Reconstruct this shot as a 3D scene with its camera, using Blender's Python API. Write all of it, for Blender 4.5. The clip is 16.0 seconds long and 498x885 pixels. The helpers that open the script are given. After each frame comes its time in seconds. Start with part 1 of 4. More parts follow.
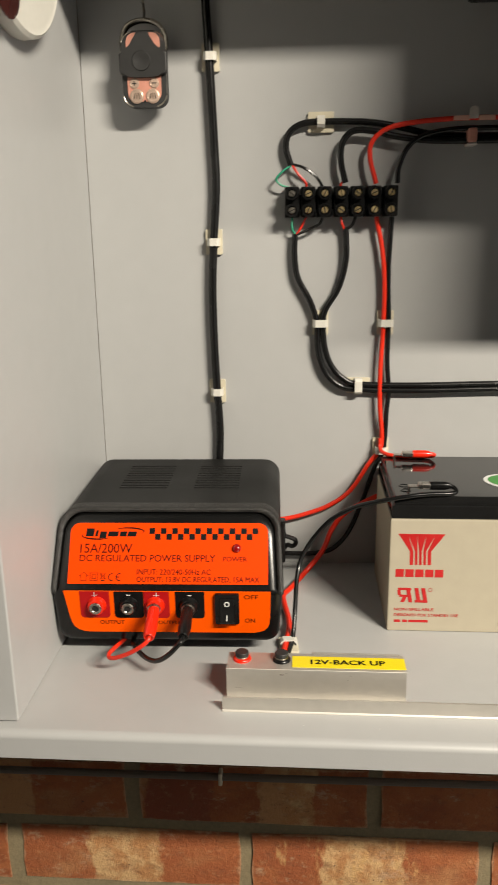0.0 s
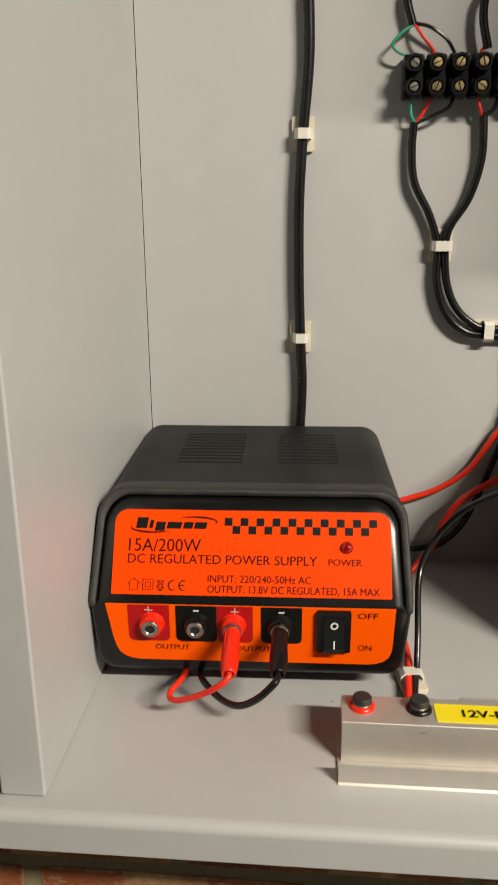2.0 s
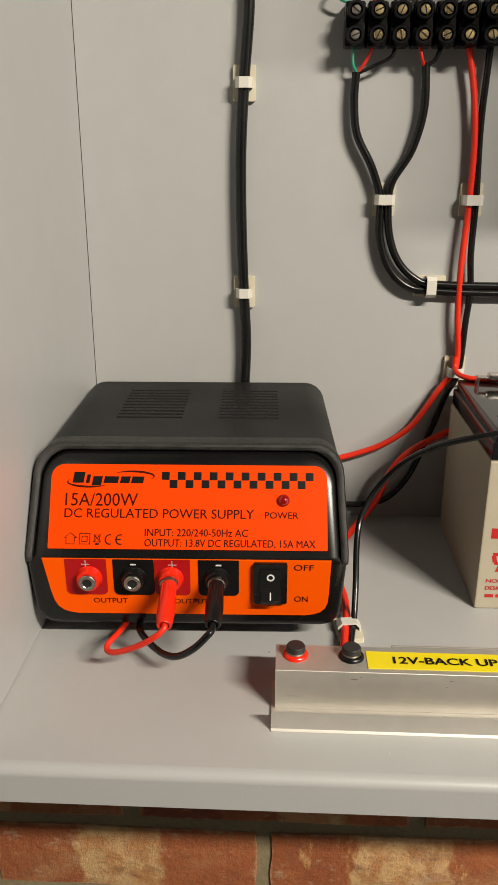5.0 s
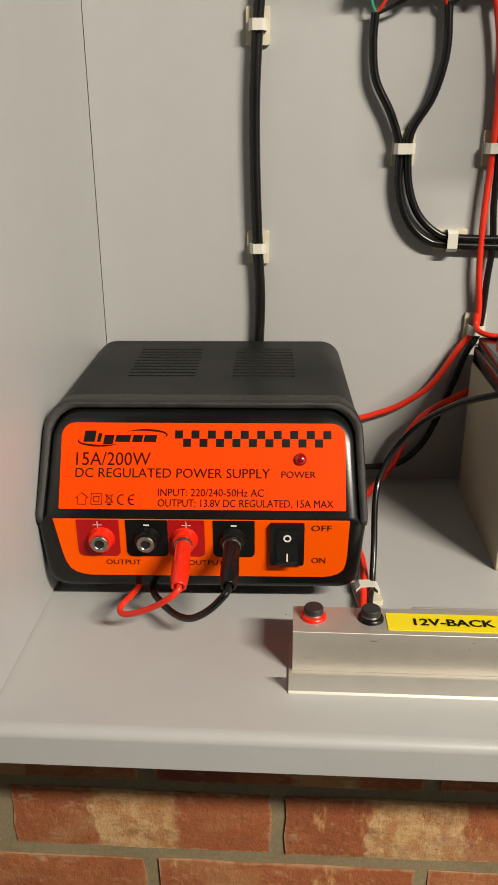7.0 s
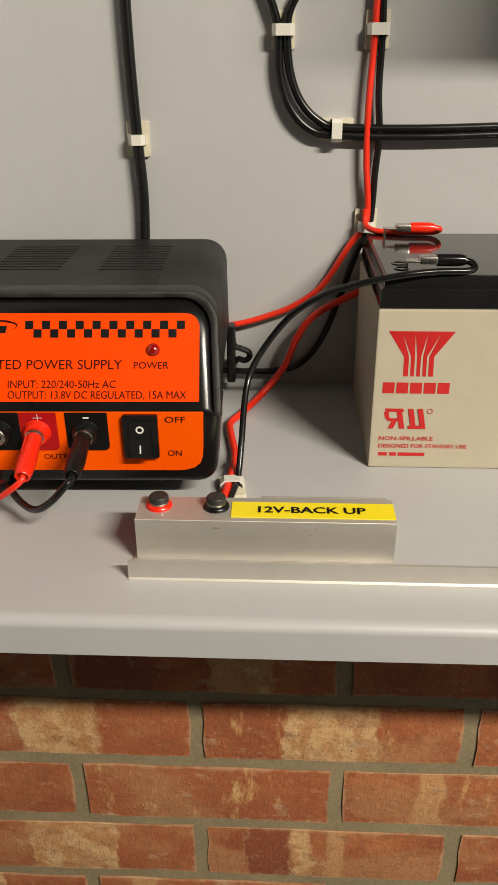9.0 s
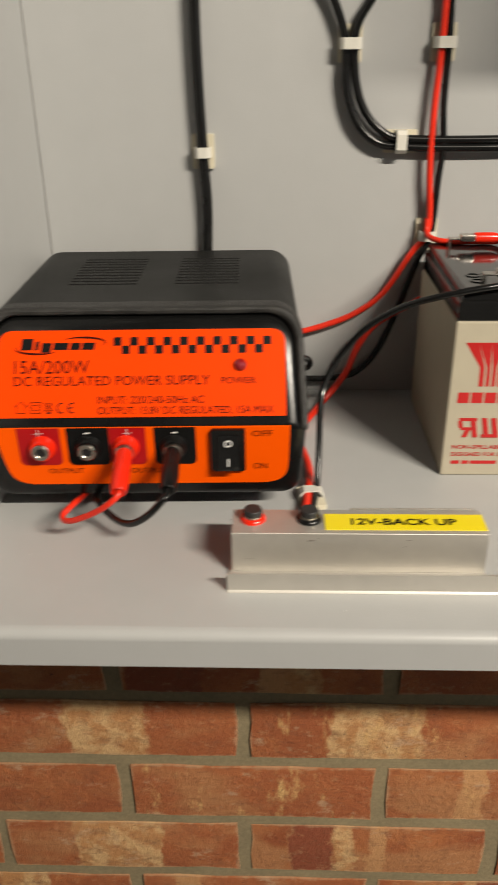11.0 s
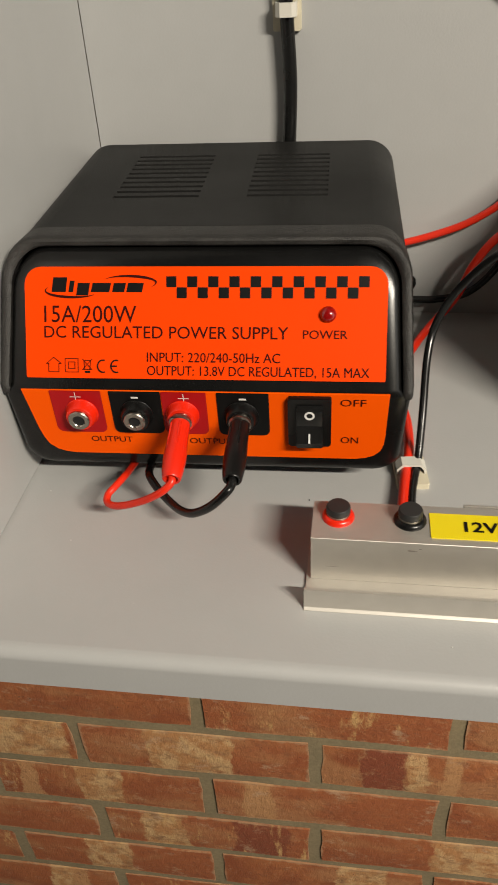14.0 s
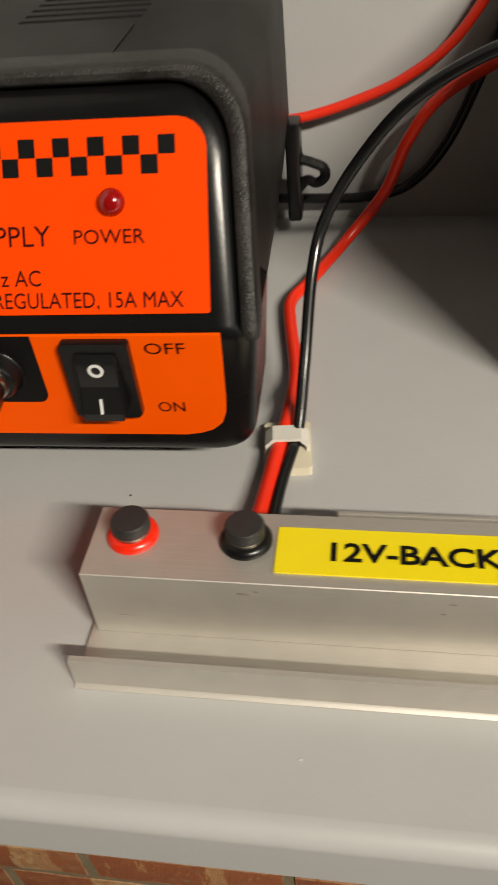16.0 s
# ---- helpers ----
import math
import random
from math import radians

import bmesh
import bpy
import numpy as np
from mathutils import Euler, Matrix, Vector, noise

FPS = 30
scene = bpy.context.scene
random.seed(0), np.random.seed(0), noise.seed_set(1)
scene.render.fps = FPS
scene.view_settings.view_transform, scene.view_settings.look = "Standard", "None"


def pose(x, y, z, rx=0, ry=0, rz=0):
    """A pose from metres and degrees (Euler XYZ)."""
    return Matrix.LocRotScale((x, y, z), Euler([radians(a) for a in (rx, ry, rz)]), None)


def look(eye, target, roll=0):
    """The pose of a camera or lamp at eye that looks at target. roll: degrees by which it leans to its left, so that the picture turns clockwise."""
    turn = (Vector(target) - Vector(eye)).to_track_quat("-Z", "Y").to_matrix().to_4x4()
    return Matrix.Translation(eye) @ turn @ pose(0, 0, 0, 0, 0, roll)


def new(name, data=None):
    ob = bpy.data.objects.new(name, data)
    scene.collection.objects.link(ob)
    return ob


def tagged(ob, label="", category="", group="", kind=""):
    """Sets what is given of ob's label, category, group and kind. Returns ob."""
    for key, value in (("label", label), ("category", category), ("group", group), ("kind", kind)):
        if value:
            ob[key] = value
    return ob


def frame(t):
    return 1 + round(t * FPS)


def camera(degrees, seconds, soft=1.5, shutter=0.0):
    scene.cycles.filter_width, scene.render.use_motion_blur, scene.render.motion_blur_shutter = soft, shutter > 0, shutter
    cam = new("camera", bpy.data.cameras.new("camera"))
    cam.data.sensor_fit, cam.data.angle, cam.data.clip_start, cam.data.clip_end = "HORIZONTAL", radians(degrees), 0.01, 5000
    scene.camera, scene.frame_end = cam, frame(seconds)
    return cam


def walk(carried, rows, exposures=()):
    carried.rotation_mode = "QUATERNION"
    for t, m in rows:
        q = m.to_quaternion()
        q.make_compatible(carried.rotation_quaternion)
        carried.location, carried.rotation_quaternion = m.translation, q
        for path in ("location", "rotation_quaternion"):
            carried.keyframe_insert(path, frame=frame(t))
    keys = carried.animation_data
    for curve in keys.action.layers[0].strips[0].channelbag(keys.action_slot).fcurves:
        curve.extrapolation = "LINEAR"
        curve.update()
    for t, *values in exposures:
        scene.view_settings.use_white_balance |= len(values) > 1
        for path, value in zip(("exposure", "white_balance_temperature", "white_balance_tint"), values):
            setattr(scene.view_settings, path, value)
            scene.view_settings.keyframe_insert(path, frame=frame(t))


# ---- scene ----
cam = camera(35.5, 16.0, soft=1.3, shutter=0.35)
PATH = [
    (0, (0.162, -0.605, 0.273), (0.023, 1.317, -0.264), -0.8),
    (0.5, (0.142, -0.588, 0.269), (-0.037, 1.318, -0.308), -0.7),
    (1, (0.155, -0.558, 0.258), (-0.041, 1.343, -0.333), -0.5),
    (1.5, (0.152, -0.509, 0.246), (-0.058, 1.387, -0.354), -0.7),
    (2, (0.103, -0.473, 0.226), (-0.061, 1.43, -0.368), -0.4),
    (2.5, (0.094, -0.472, 0.201), (-0.019, 1.427, -0.414), -0.2),
    (3, (0.107, -0.477, 0.22), (0.033, 1.425, -0.393), 0.0),
    (3.2, (0.114, -0.481, 0.24), (0.063, 1.4, -0.439), 0.2),
    (5.5, (0.118, -0.472, 0.217), (0.01, 1.406, -0.462), -0.2),
    (6, (0.117, -0.473, 0.215), (-0.013, 1.397, -0.484), -0.6),
    (6.5, (0.113, -0.468, 0.209), (-0.001, 1.396, -0.507), -0.2),
    (7, (0.115, -0.465, 0.211), (0.008, 1.387, -0.537), -0.3),
    (7.5, (0.151, -0.462, 0.202), (0.055, 1.373, -0.589), -0.2),
    (8, (0.182, -0.463, 0.185), (0.093, 1.355, -0.644), -0.1),
    (8.5, (0.172, -0.464, 0.189), (0.092, 1.339, -0.674), -0.1),
    (8.7, (0.176, -0.465, 0.188), (0.092, 1.33, -0.692), -0.3),
    (10.8, (0.166, -0.464, 0.201), (0.123, 1.315, -0.711), -0.8),
    (11, (0.135, -0.468, 0.2), (0.069, 1.313, -0.709), -0.8),
    (11.5, (0.11, -0.495, 0.21), (0.027, 1.274, -0.72), -0.4),
    (12, (0.13, -0.455, 0.208), (0.006, 1.274, -0.789), -0.7),
    (12.5, (0.123, -0.412, 0.207), (-0.033, 1.269, -0.866), -1.1),
    (13, (0.125, -0.401, 0.205), (-0.059, 1.241, -0.922), -1.8),
    (13.5, (0.132, -0.395, 0.206), (-0.089, 1.211, -0.966), -2.7),
    (14, (0.129, -0.384, 0.201), (-0.13, 1.19, -1.005), -3.4),
    (14.5, (0.105, -0.355, 0.188), (-0.18, 1.204, -1.031), -3.9),
    (15, (0.101, -0.315, 0.167), (-0.171, 1.205, -1.104), -3.8),
    (15.2, (0.113, -0.316, 0.163), (-0.172, 1.224, -1.080), -4.6),
    (15.3, (0.135, -0.309, 0.165), (-0.189, 1.171, -1.139), -5.4),
    (15.5, (0.176, -0.303, 0.153), (-0.142, 1.184, -1.146), -6.3),
    (15.6, (0.190, -0.300, 0.148), (-0.160, 1.185, -1.143), -6.3),
    (15.8, (0.187, -0.297, 0.144), (-0.150, 1.192, -1.153), -6.1),
    (16, (0.173, -0.291, 0.141), (-0.119, 1.176, -1.187), -5.9),
]
walk(cam, [(t, look(eye, target, roll)) for t, eye, target, roll in PATH],
     ((0, -0.02), (0.5, -0.03), (2, -0.18), (3, -0.23), (8.5, -0.20), (12.5, -0.25), (15, -0.38), (16, -0.32)))

# ---- world and light ----
world = bpy.data.worlds.new("world")
scene.world = world
world.use_nodes = True
world.node_tree.nodes["Background"].inputs[0].default_value = (0.9, 0.92, 1.0, 1)
world.node_tree.nodes["Background"].inputs[1].default_value = 0.02

# the room's fluorescent tube under the ceiling, to the right behind the camera
LAMP_AT = Vector((1.22, -1.32, 1.22))
lamp = new("tube_glow", bpy.data.lights.new("tube_glow", "AREA"))
lamp.data.shape, lamp.data.size, lamp.data.size_y = "RECTANGLE", 0.76, 0.05
lamp.data.energy, lamp.data.color = 88.0, (1.0, 0.905, 0.760)
lamp.matrix_world = look(LAMP_AT, (1.22, 0.0, 0.0))


# ---- materials ----
def material(name, base=(0.5, 0.5, 0.5), rough=0.5, metal=0.0, coat=0.0, vary=0.08, grain=200.0, bump=0.0, bump_scale=400.0, rough_vary=0.08, spec=0.5):
    """A surface with two scales of variation in colour and gloss and a fine relief."""
    m = bpy.data.materials.new(name)
    m.use_nodes = True
    n, l = m.node_tree.nodes, m.node_tree.links
    p = n["Principled BSDF"]
    p.inputs["Metallic"].default_value = metal
    p.inputs["Coat Weight"].default_value = coat
    p.inputs["Coat Roughness"].default_value = 0.08
    p.inputs["Specular IOR Level"].default_value = spec
    tc = n.new("ShaderNodeTexCoord")
    fine, big = n.new("ShaderNodeTexNoise"), n.new("ShaderNodeTexNoise")
    fine.inputs["Scale"].default_value, big.inputs["Scale"].default_value = grain, grain / 14
    fine.inputs["Detail"].default_value = big.inputs["Detail"].default_value = 4
    l.new(tc.outputs["Object"], fine.inputs["Vector"])
    l.new(tc.outputs["Object"], big.inputs["Vector"])
    mix = n.new("ShaderNodeMath")
    mix.operation = "ADD"
    l.new(fine.outputs["Fac"], mix.inputs[0])
    l.new(big.outputs["Fac"], mix.inputs[1])
    ramp = n.new("ShaderNodeMapRange")
    ramp.inputs["From Min"].default_value, ramp.inputs["From Max"].default_value = 0.6, 1.4
    ramp.inputs["To Min"].default_value, ramp.inputs["To Max"].default_value = 1 - vary, 1 + vary
    l.new(mix.outputs[0], ramp.inputs["Value"])
    col = n.new("ShaderNodeVectorMath")
    col.operation = "SCALE"
    col.inputs[0].default_value = base
    l.new(ramp.outputs[0], col.inputs["Scale"])
    l.new(col.outputs[0], p.inputs["Base Color"])
    rr = n.new("ShaderNodeMapRange")
    rr.inputs["From Min"].default_value, rr.inputs["From Max"].default_value = 0.3, 0.7
    rr.inputs["To Min"].default_value, rr.inputs["To Max"].default_value = max(0.02, rough - rough_vary), rough + rough_vary
    l.new(big.outputs["Fac"], rr.inputs["Value"])
    l.new(rr.outputs[0], p.inputs["Roughness"])
    if bump:
        bn, b = n.new("ShaderNodeTexNoise"), n.new("ShaderNodeBump")
        bn.inputs["Scale"].default_value, b.inputs["Strength"].default_value, b.inputs["Distance"].default_value = bump_scale, bump, 0.0004
        l.new(tc.outputs["Object"], bn.inputs["Vector"])
        l.new(bn.outputs["Fac"], b.inputs["Height"])
        l.new(b.outputs["Normal"], p.inputs["Normal"])
    return m


GREY = material("grey_powder_coat", (0.378, 0.381, 0.378), 0.42, vary=0.03, grain=60, bump=0.12, bump_scale=900)
BLACK = material("black_moulded_plastic", (0.005, 0.005, 0.005), 0.27, vary=0.2, bump=0.05, bump_scale=1500, spec=0.36)
SPECKLE = material("black_speckled_plastic", (0.017, 0.016, 0.015), 0.42, vary=0.95, grain=1500, bump=0.8, bump_scale=2200, spec=0.4)
COVER = material("black_painted_steel", (0.0075, 0.0075, 0.0072), 0.50, vary=0.15, bump=0.2, bump_scale=1800, spec=0.20)
# near-black that paints in the shade of slots, bores and holes
HOLLOW_SHADE = material("painted_hollow_shade", (0.004, 0.004, 0.004), 0.8)
ORANGE = material("orange_printed_foil", (0.80, 0.050, 0.0), 0.5, coat=0.0, spec=0.06, vary=0.015, rough_vary=0.05)
ORANGE_LOW = material("amber_printed_foil", (0.80, 0.084, 0.0), 0.5, coat=0.0, spec=0.06, vary=0.015, rough_vary=0.05)
INK = material("dark_brown_ink", (0.030, 0.0025, 0.0015), 0.6, spec=0.1)
INKB = material("black_ink", (0.004, 0.004, 0.004), 0.5, spec=0.15)
REDFOIL = material("crimson_printed_foil", (0.336, 0.0048, 0.0064), 0.4, spec=0.2, vary=0.02)
WHITE = material("white_ink", (0.64, 0.64, 0.624), 0.5)
REDP = material("red_plastic", (0.688, 0.0176, 0.0032), 0.28, coat=0.2, vary=0.04)
REDLED = material("dark_red_lens", (0.224, 0.0032, 0.0032), 0.08, coat=0.8)
REDLENS = material("brown_red_lens", (0.04, 0.0064, 0.0048), 0.3)
CHROME = material("nickel_plate", (0.4, 0.368, 0.32), 0.28, metal=1.0, vary=0.1)
PINK = material("pale_pink_plastic", (0.68, 0.4, 0.32), 0.4)
ROSE = material("rose_nickel_button", (0.58, 0.43, 0.34), 0.35, metal=0.55, vary=0.15, grain=700)
FOIL = material("bright_tin_foil", (0.68, 0.64, 0.592), 0.35, metal=0.35, vary=0.2)
SCUFF = material("dull_grey_scuff", (0.192, 0.168, 0.144), 0.6, vary=0.4, grain=900)
BRASS = material("brass_screw", (0.68, 0.528, 0.272), 0.28, metal=0.85, vary=0.25, grain=900)
TIN = material("tinned_spade", (0.56, 0.528, 0.48), 0.28, metal=1.0, vary=0.15)
PVCK = material("black_pvc", (0.007, 0.007, 0.007), 0.24, vary=0.2, grain=300, spec=0.36)
PVCR = material("red_pvc", (0.68, 0.024, 0.0064), 0.35, vary=0.06, grain=300)
PVCG = material("green_pvc", (0.016, 0.256, 0.144), 0.4)
PVCGREY = material("grey_dusty_pvc", (0.128, 0.104, 0.08), 0.6)
PAD = material("cream_nylon", (0.576, 0.528, 0.4), 0.5, vary=0.08)
STRAP = material("white_nylon", (0.592, 0.576, 0.52), 0.4, vary=0.04)
CREAM = material("cream_abs", (0.395, 0.355, 0.272), 0.62, vary=0.05, grain=90, bump=0.1, spec=0.12)
LID = material("gloss_black_abs", (0.01, 0.01, 0.01), 0.12, vary=0.15, rough_vary=0.05)
BATRED = material("red_print", (0.44, 0.0096, 0.0096), 0.5, vary=0.1, grain=500)
YELLOW = material("yellow_label_tape", (0.74, 0.60, 0.004), 0.35, vary=0.02)
GREEN = material("green_print", (0.04, 0.224, 0.032), 0.4)
COPPER = material("rose_copper_face", (0.624, 0.288, 0.216), 0.35, metal=0.25)
RUBBER = material("black_rubber", (0.018, 0.018, 0.018), 0.5, vary=0.2, bump=0.2)
# dark bluish colour keeps the unseen room's fill light low and cool
FILL_PLASTER = material("cool_fill_plaster", (0.088, 0.0976, 0.116), 0.8, vary=0.06, grain=30, bump=0.3, bump_scale=200)
# pale bluish reflector colour, for cool light on the cabinet's left side
BOUNCE = material("pale_bounce_plaster", (0.64, 0.70, 0.80), 0.8, vary=0.05, grain=30, bump=0.3, bump_scale=200)
CONCRETE = material("grey_concrete", (0.16, 0.156, 0.152), 0.85, vary=0.15, grain=25, bump=0.4, bump_scale=200)


def aluminium():
    """Extruded aluminium: drawn streaks along the bar, dull anodised gloss, scuffs."""
    m = material("satin_aluminium", (0.56, 0.535, 0.49), 0.55, metal=0.78, vary=0.06, grain=150)
    n, l = m.node_tree.nodes, m.node_tree.links
    p = n["Principled BSDF"]
    tc, mp, st, b = n.new("ShaderNodeTexCoord"), n.new("ShaderNodeMapping"), n.new("ShaderNodeTexNoise"), n.new("ShaderNodeBump")
    mp.inputs["Scale"].default_value = (12, 1800, 1800)
    st.inputs["Scale"].default_value = 1
    b.inputs["Strength"].default_value, b.inputs["Distance"].default_value = 0.12, 0.0003
    l.new(tc.outputs["Object"], mp.inputs["Vector"])
    l.new(mp.outputs[0], st.inputs["Vector"])
    l.new(st.outputs["Fac"], b.inputs["Height"])
    l.new(b.outputs["Normal"], p.inputs["Normal"])
    return m


ALU = aluminium()


def brick_material():
    """Red stock brick: buff and cream burnt bands, lime bloom, paler arrises; each brick differs."""
    m = bpy.data.materials.new("red_stock_brick")
    m.use_nodes = True
    n, l = m.node_tree.nodes, m.node_tree.links
    p = n["Principled BSDF"]
    p.inputs["Roughness"].default_value = 0.88
    tc, info = n.new("ShaderNodeTexCoord"), n.new("ShaderNodeObjectInfo")
    off = n.new("ShaderNodeVectorMath")
    off.operation = "MULTIPLY_ADD"
    off.inputs[1].default_value = (1, 1, 1)
    rnd = n.new("ShaderNodeCombineXYZ")
    sc = n.new("ShaderNodeMath")
    sc.operation, sc.inputs[1].default_value = "MULTIPLY", 37.0
    l.new(info.outputs["Random"], sc.inputs[0])
    for i in range(3):
        l.new(sc.outputs[0], rnd.inputs[i])
    l.new(tc.outputs["Object"], off.inputs[0])
    l.new(rnd.outputs[0], off.inputs[2])

    def tex(scale, stretch=(1, 1, 1), detail=6.0, rough=0.6):
        mp, t = n.new("ShaderNodeMapping"), n.new("ShaderNodeTexNoise")
        mp.inputs["Scale"].default_value = stretch
        t.inputs["Scale"].default_value, t.inputs["Detail"].default_value, t.inputs["Roughness"].default_value = scale, detail, rough
        l.new(off.outputs[0], mp.inputs["Vector"])
        l.new(mp.outputs[0], t.inputs["Vector"])
        return t.outputs["Fac"]

    def ramp(src, a, b):
        r = n.new("ShaderNodeMapRange")
        r.interpolation_type = "SMOOTHSTEP"
        r.inputs["From Min"].default_value, r.inputs["From Max"].default_value = a, b
        l.new(src, r.inputs["Value"])
        return r.outputs[0]

    def mix(fac, a, b):
        x = n.new("ShaderNodeMix")
        x.data_type = "RGBA"
        if isinstance(fac, float):
            x.inputs["Factor"].default_value = fac
        else:
            l.new(fac, x.inputs["Factor"])
        for sock, v in ((x.inputs["A"], a), (x.inputs["B"], b)):
            if isinstance(v, tuple):
                sock.default_value = (*v, 1)
            else:
                l.new(v, sock)
        return x.outputs["Result"]

    def fract(k):
        mul, fr = n.new("ShaderNodeMath"), n.new("ShaderNodeMath")
        mul.operation, mul.inputs[1].default_value, fr.operation = "MULTIPLY", k, "FRACT"
        l.new(info.outputs["Random"], mul.inputs[0])
        l.new(mul.outputs[0], fr.inputs[0])
        return fr.outputs[0]

    def calc(op, a, b=0.0, c=0.0):
        x = n.new("ShaderNodeMath")
        x.operation = op
        for sock, v in zip(x.inputs, (a, b, c)):
            if isinstance(v, float):
                sock.default_value = v
            else:
                l.new(v, sock)
        return x.outputs[0]

    along = n.new("ShaderNodeSeparateXYZ")
    l.new(tc.outputs["Object"], along.inputs[0])

    def band(seed, reach, least, span, share):
        """A burnt band across the brick where another one lay on it in the kiln; only a share of the bricks has it."""
        centre = calc("MULTIPLY_ADD", fract(seed), reach, -reach / 2)
        half = calc("MULTIPLY_ADD", fract(seed * 2.7), span, least)
        off_x = calc("ABSOLUTE", calc("SUBTRACT", along.outputs[0], centre))
        rough_edge = calc("MULTIPLY_ADD", tex(60, (1, 1, 0.6), 5.0, 0.65), 0.030, -0.015)
        inside = ramp(calc("SUBTRACT", half, calc("ADD", off_x, rough_edge)), -0.002, 0.003)
        return calc("MULTIPLY", inside, calc("LESS_THAN", fract(seed * 5.3), share))

    red = mix(ramp(tex(25), 0.35, 0.65), (0.263, 0.0694, 0.0224), (0.398, 0.134, 0.0426))
    red = mix(fract(3.1), red, (0.347, 0.101, 0.0336))
    red = mix(ramp(tex(9, (0.8, 1, 1.6), 3.0), 0.50, 0.66), red, (0.403, 0.174, 0.0694))
    buff = mix(ramp(tex(60), 0.40, 0.60), (0.594, 0.37, 0.174), (0.47, 0.224, 0.084))
    buff = mix(ramp(tex(38, (1, 1, 1.8), 5.0, 0.7), 0.50, 0.72), buff, (0.30, 0.165, 0.075))
    c = mix(band(11.7, 0.13, 0.020, 0.032, 0.52), red, buff)
    c = mix(band(23.9, 0.18, 0.006, 0.014, 0.60), c, (0.493, 0.252, 0.106))
    c = mix(band(31.3, 0.17, 0.012, 0.030, 0.40), c, (0.241, 0.0605, 0.0246))
    # ochre runs and pale lime bloom
    c = mix(calc("MULTIPLY", ramp(tex(26, (2.4, 1, 0.7), 6.0, 0.7), 0.55, 0.70), calc("LESS_THAN", fract(41.1), 0.45)), c, (0.616, 0.37, 0.146))
    c = mix(calc("MULTIPLY", ramp(tex(30, (0.9, 1, 1.3), 6.0, 0.75), 0.56, 0.68), 0.68), c, (0.482, 0.314, 0.19))
    c = mix(calc("MULTIPLY", ramp(tex(75, (1, 1, 1.4), 7.0, 0.75), 0.50, 0.66), 0.45), c, (0.20, 0.075, 0.034))
    c = mix(calc("MULTIPLY", ramp(tex(110, (0.8, 1, 1), 6.0, 0.8), 0.54, 0.68), 0.40), c, (0.50, 0.27, 0.13))
    c = mix(ramp(tex(320, (1, 1, 1), 3.0), 0.64, 0.78), c, (0.0896, 0.0392, 0.0246))
    # paler worn arrises
    sep = n.new("ShaderNodeSeparateXYZ")
    l.new(tc.outputs["Object"], sep.inputs[0])
    edges = []
    for axis, half in ((0, 0.1065), (2, 0.0313)):
        a = n.new("ShaderNodeMath")
        a.operation = "ABSOLUTE"
        l.new(sep.outputs[axis], a.inputs[0])
        s = n.new("ShaderNodeMath")
        s.operation, s.inputs[1].default_value = "SUBTRACT", half
        l.new(a.outputs[0], s.inputs[0])
        edges.append(s.outputs[0])
    mx = n.new("ShaderNodeMath")
    mx.operation = "MAXIMUM"
    l.new(edges[0], mx.inputs[0])
    l.new(edges[1], mx.inputs[1])
    wob = n.new("ShaderNodeMath")
    wob.operation, wob.inputs[1].default_value = "MULTIPLY_ADD", 0.010
    l.new(tex(90), wob.inputs[0])
    l.new(mx.outputs[0], wob.inputs[2])
    rim = n.new("ShaderNodeMath")
    rim.operation, rim.inputs[1].default_value = "MULTIPLY", 0.5
    l.new(ramp(wob.outputs[0], 0.0025, 0.0055), rim.inputs[0])
    c = mix(rim.outputs[0], c, (0.52, 0.335, 0.19))
    l.new(c, p.inputs["Base Color"])
    b = n.new("ShaderNodeBump")
    b.inputs["Strength"].default_value, b.inputs["Distance"].default_value = 0.7, 0.003
    l.new(tex(140, (1, 1, 1), 8.0, 0.7), b.inputs["Height"])
    l.new(b.outputs["Normal"], p.inputs["Normal"])
    return m


BRICK = brick_material()
MORTAR = material("sandy_mortar", (0.235, 0.188, 0.108), 0.92, vary=0.22, grain=260, bump=1.0, bump_scale=500)


# ---- mesh helpers ----
def link(name, bm, mat, parent=None, label="", smooth=True):
    me = bpy.data.meshes.new(name)
    bmesh.ops.recalc_face_normals(bm, faces=bm.faces)
    bm.to_mesh(me)
    bm.free()
    if smooth:
        for f in me.polygons:
            f.use_smooth = True
        me.set_sharp_from_angle(angle=radians(35))
    me.materials.append(mat)
    ob = new(name, me)
    if smooth:
        # large flat faces stay flat beside their rounded edges
        wn = ob.modifiers.new("weighted", "WEIGHTED_NORMAL")
        wn.keep_sharp = True
        wn.weight = 60
    if parent:
        ob.parent = parent
    if label:
        tagged(ob, label)
    return ob


def part(name, bm, mat, parent, label=""):
    return link(name, bm, mat, parent, label)


def thing(name, label, category, m=None, group=""):
    ob = new(name)
    ob.empty_display_size = 0.02
    if m is not None:
        ob.matrix_world = m
    return tagged(ob, label, category, group)


def box(x0, x1, y0, y1, z0, z1, bevel=0.0, seg=2, bm=None):
    bm = bm or bmesh.new()
    r = bmesh.ops.create_cube(bm, size=1, matrix=Matrix.Translation(((x0 + x1) / 2, (y0 + y1) / 2, (z0 + z1) / 2)) @ Matrix.Diagonal((x1 - x0, y1 - y0, z1 - z0, 1)))
    if bevel:
        es = list({e for v in r["verts"] for e in v.link_edges})
        bmesh.ops.bevel(bm, geom=es, offset=bevel, segments=seg, affect="EDGES", profile=0.5)
    return bm


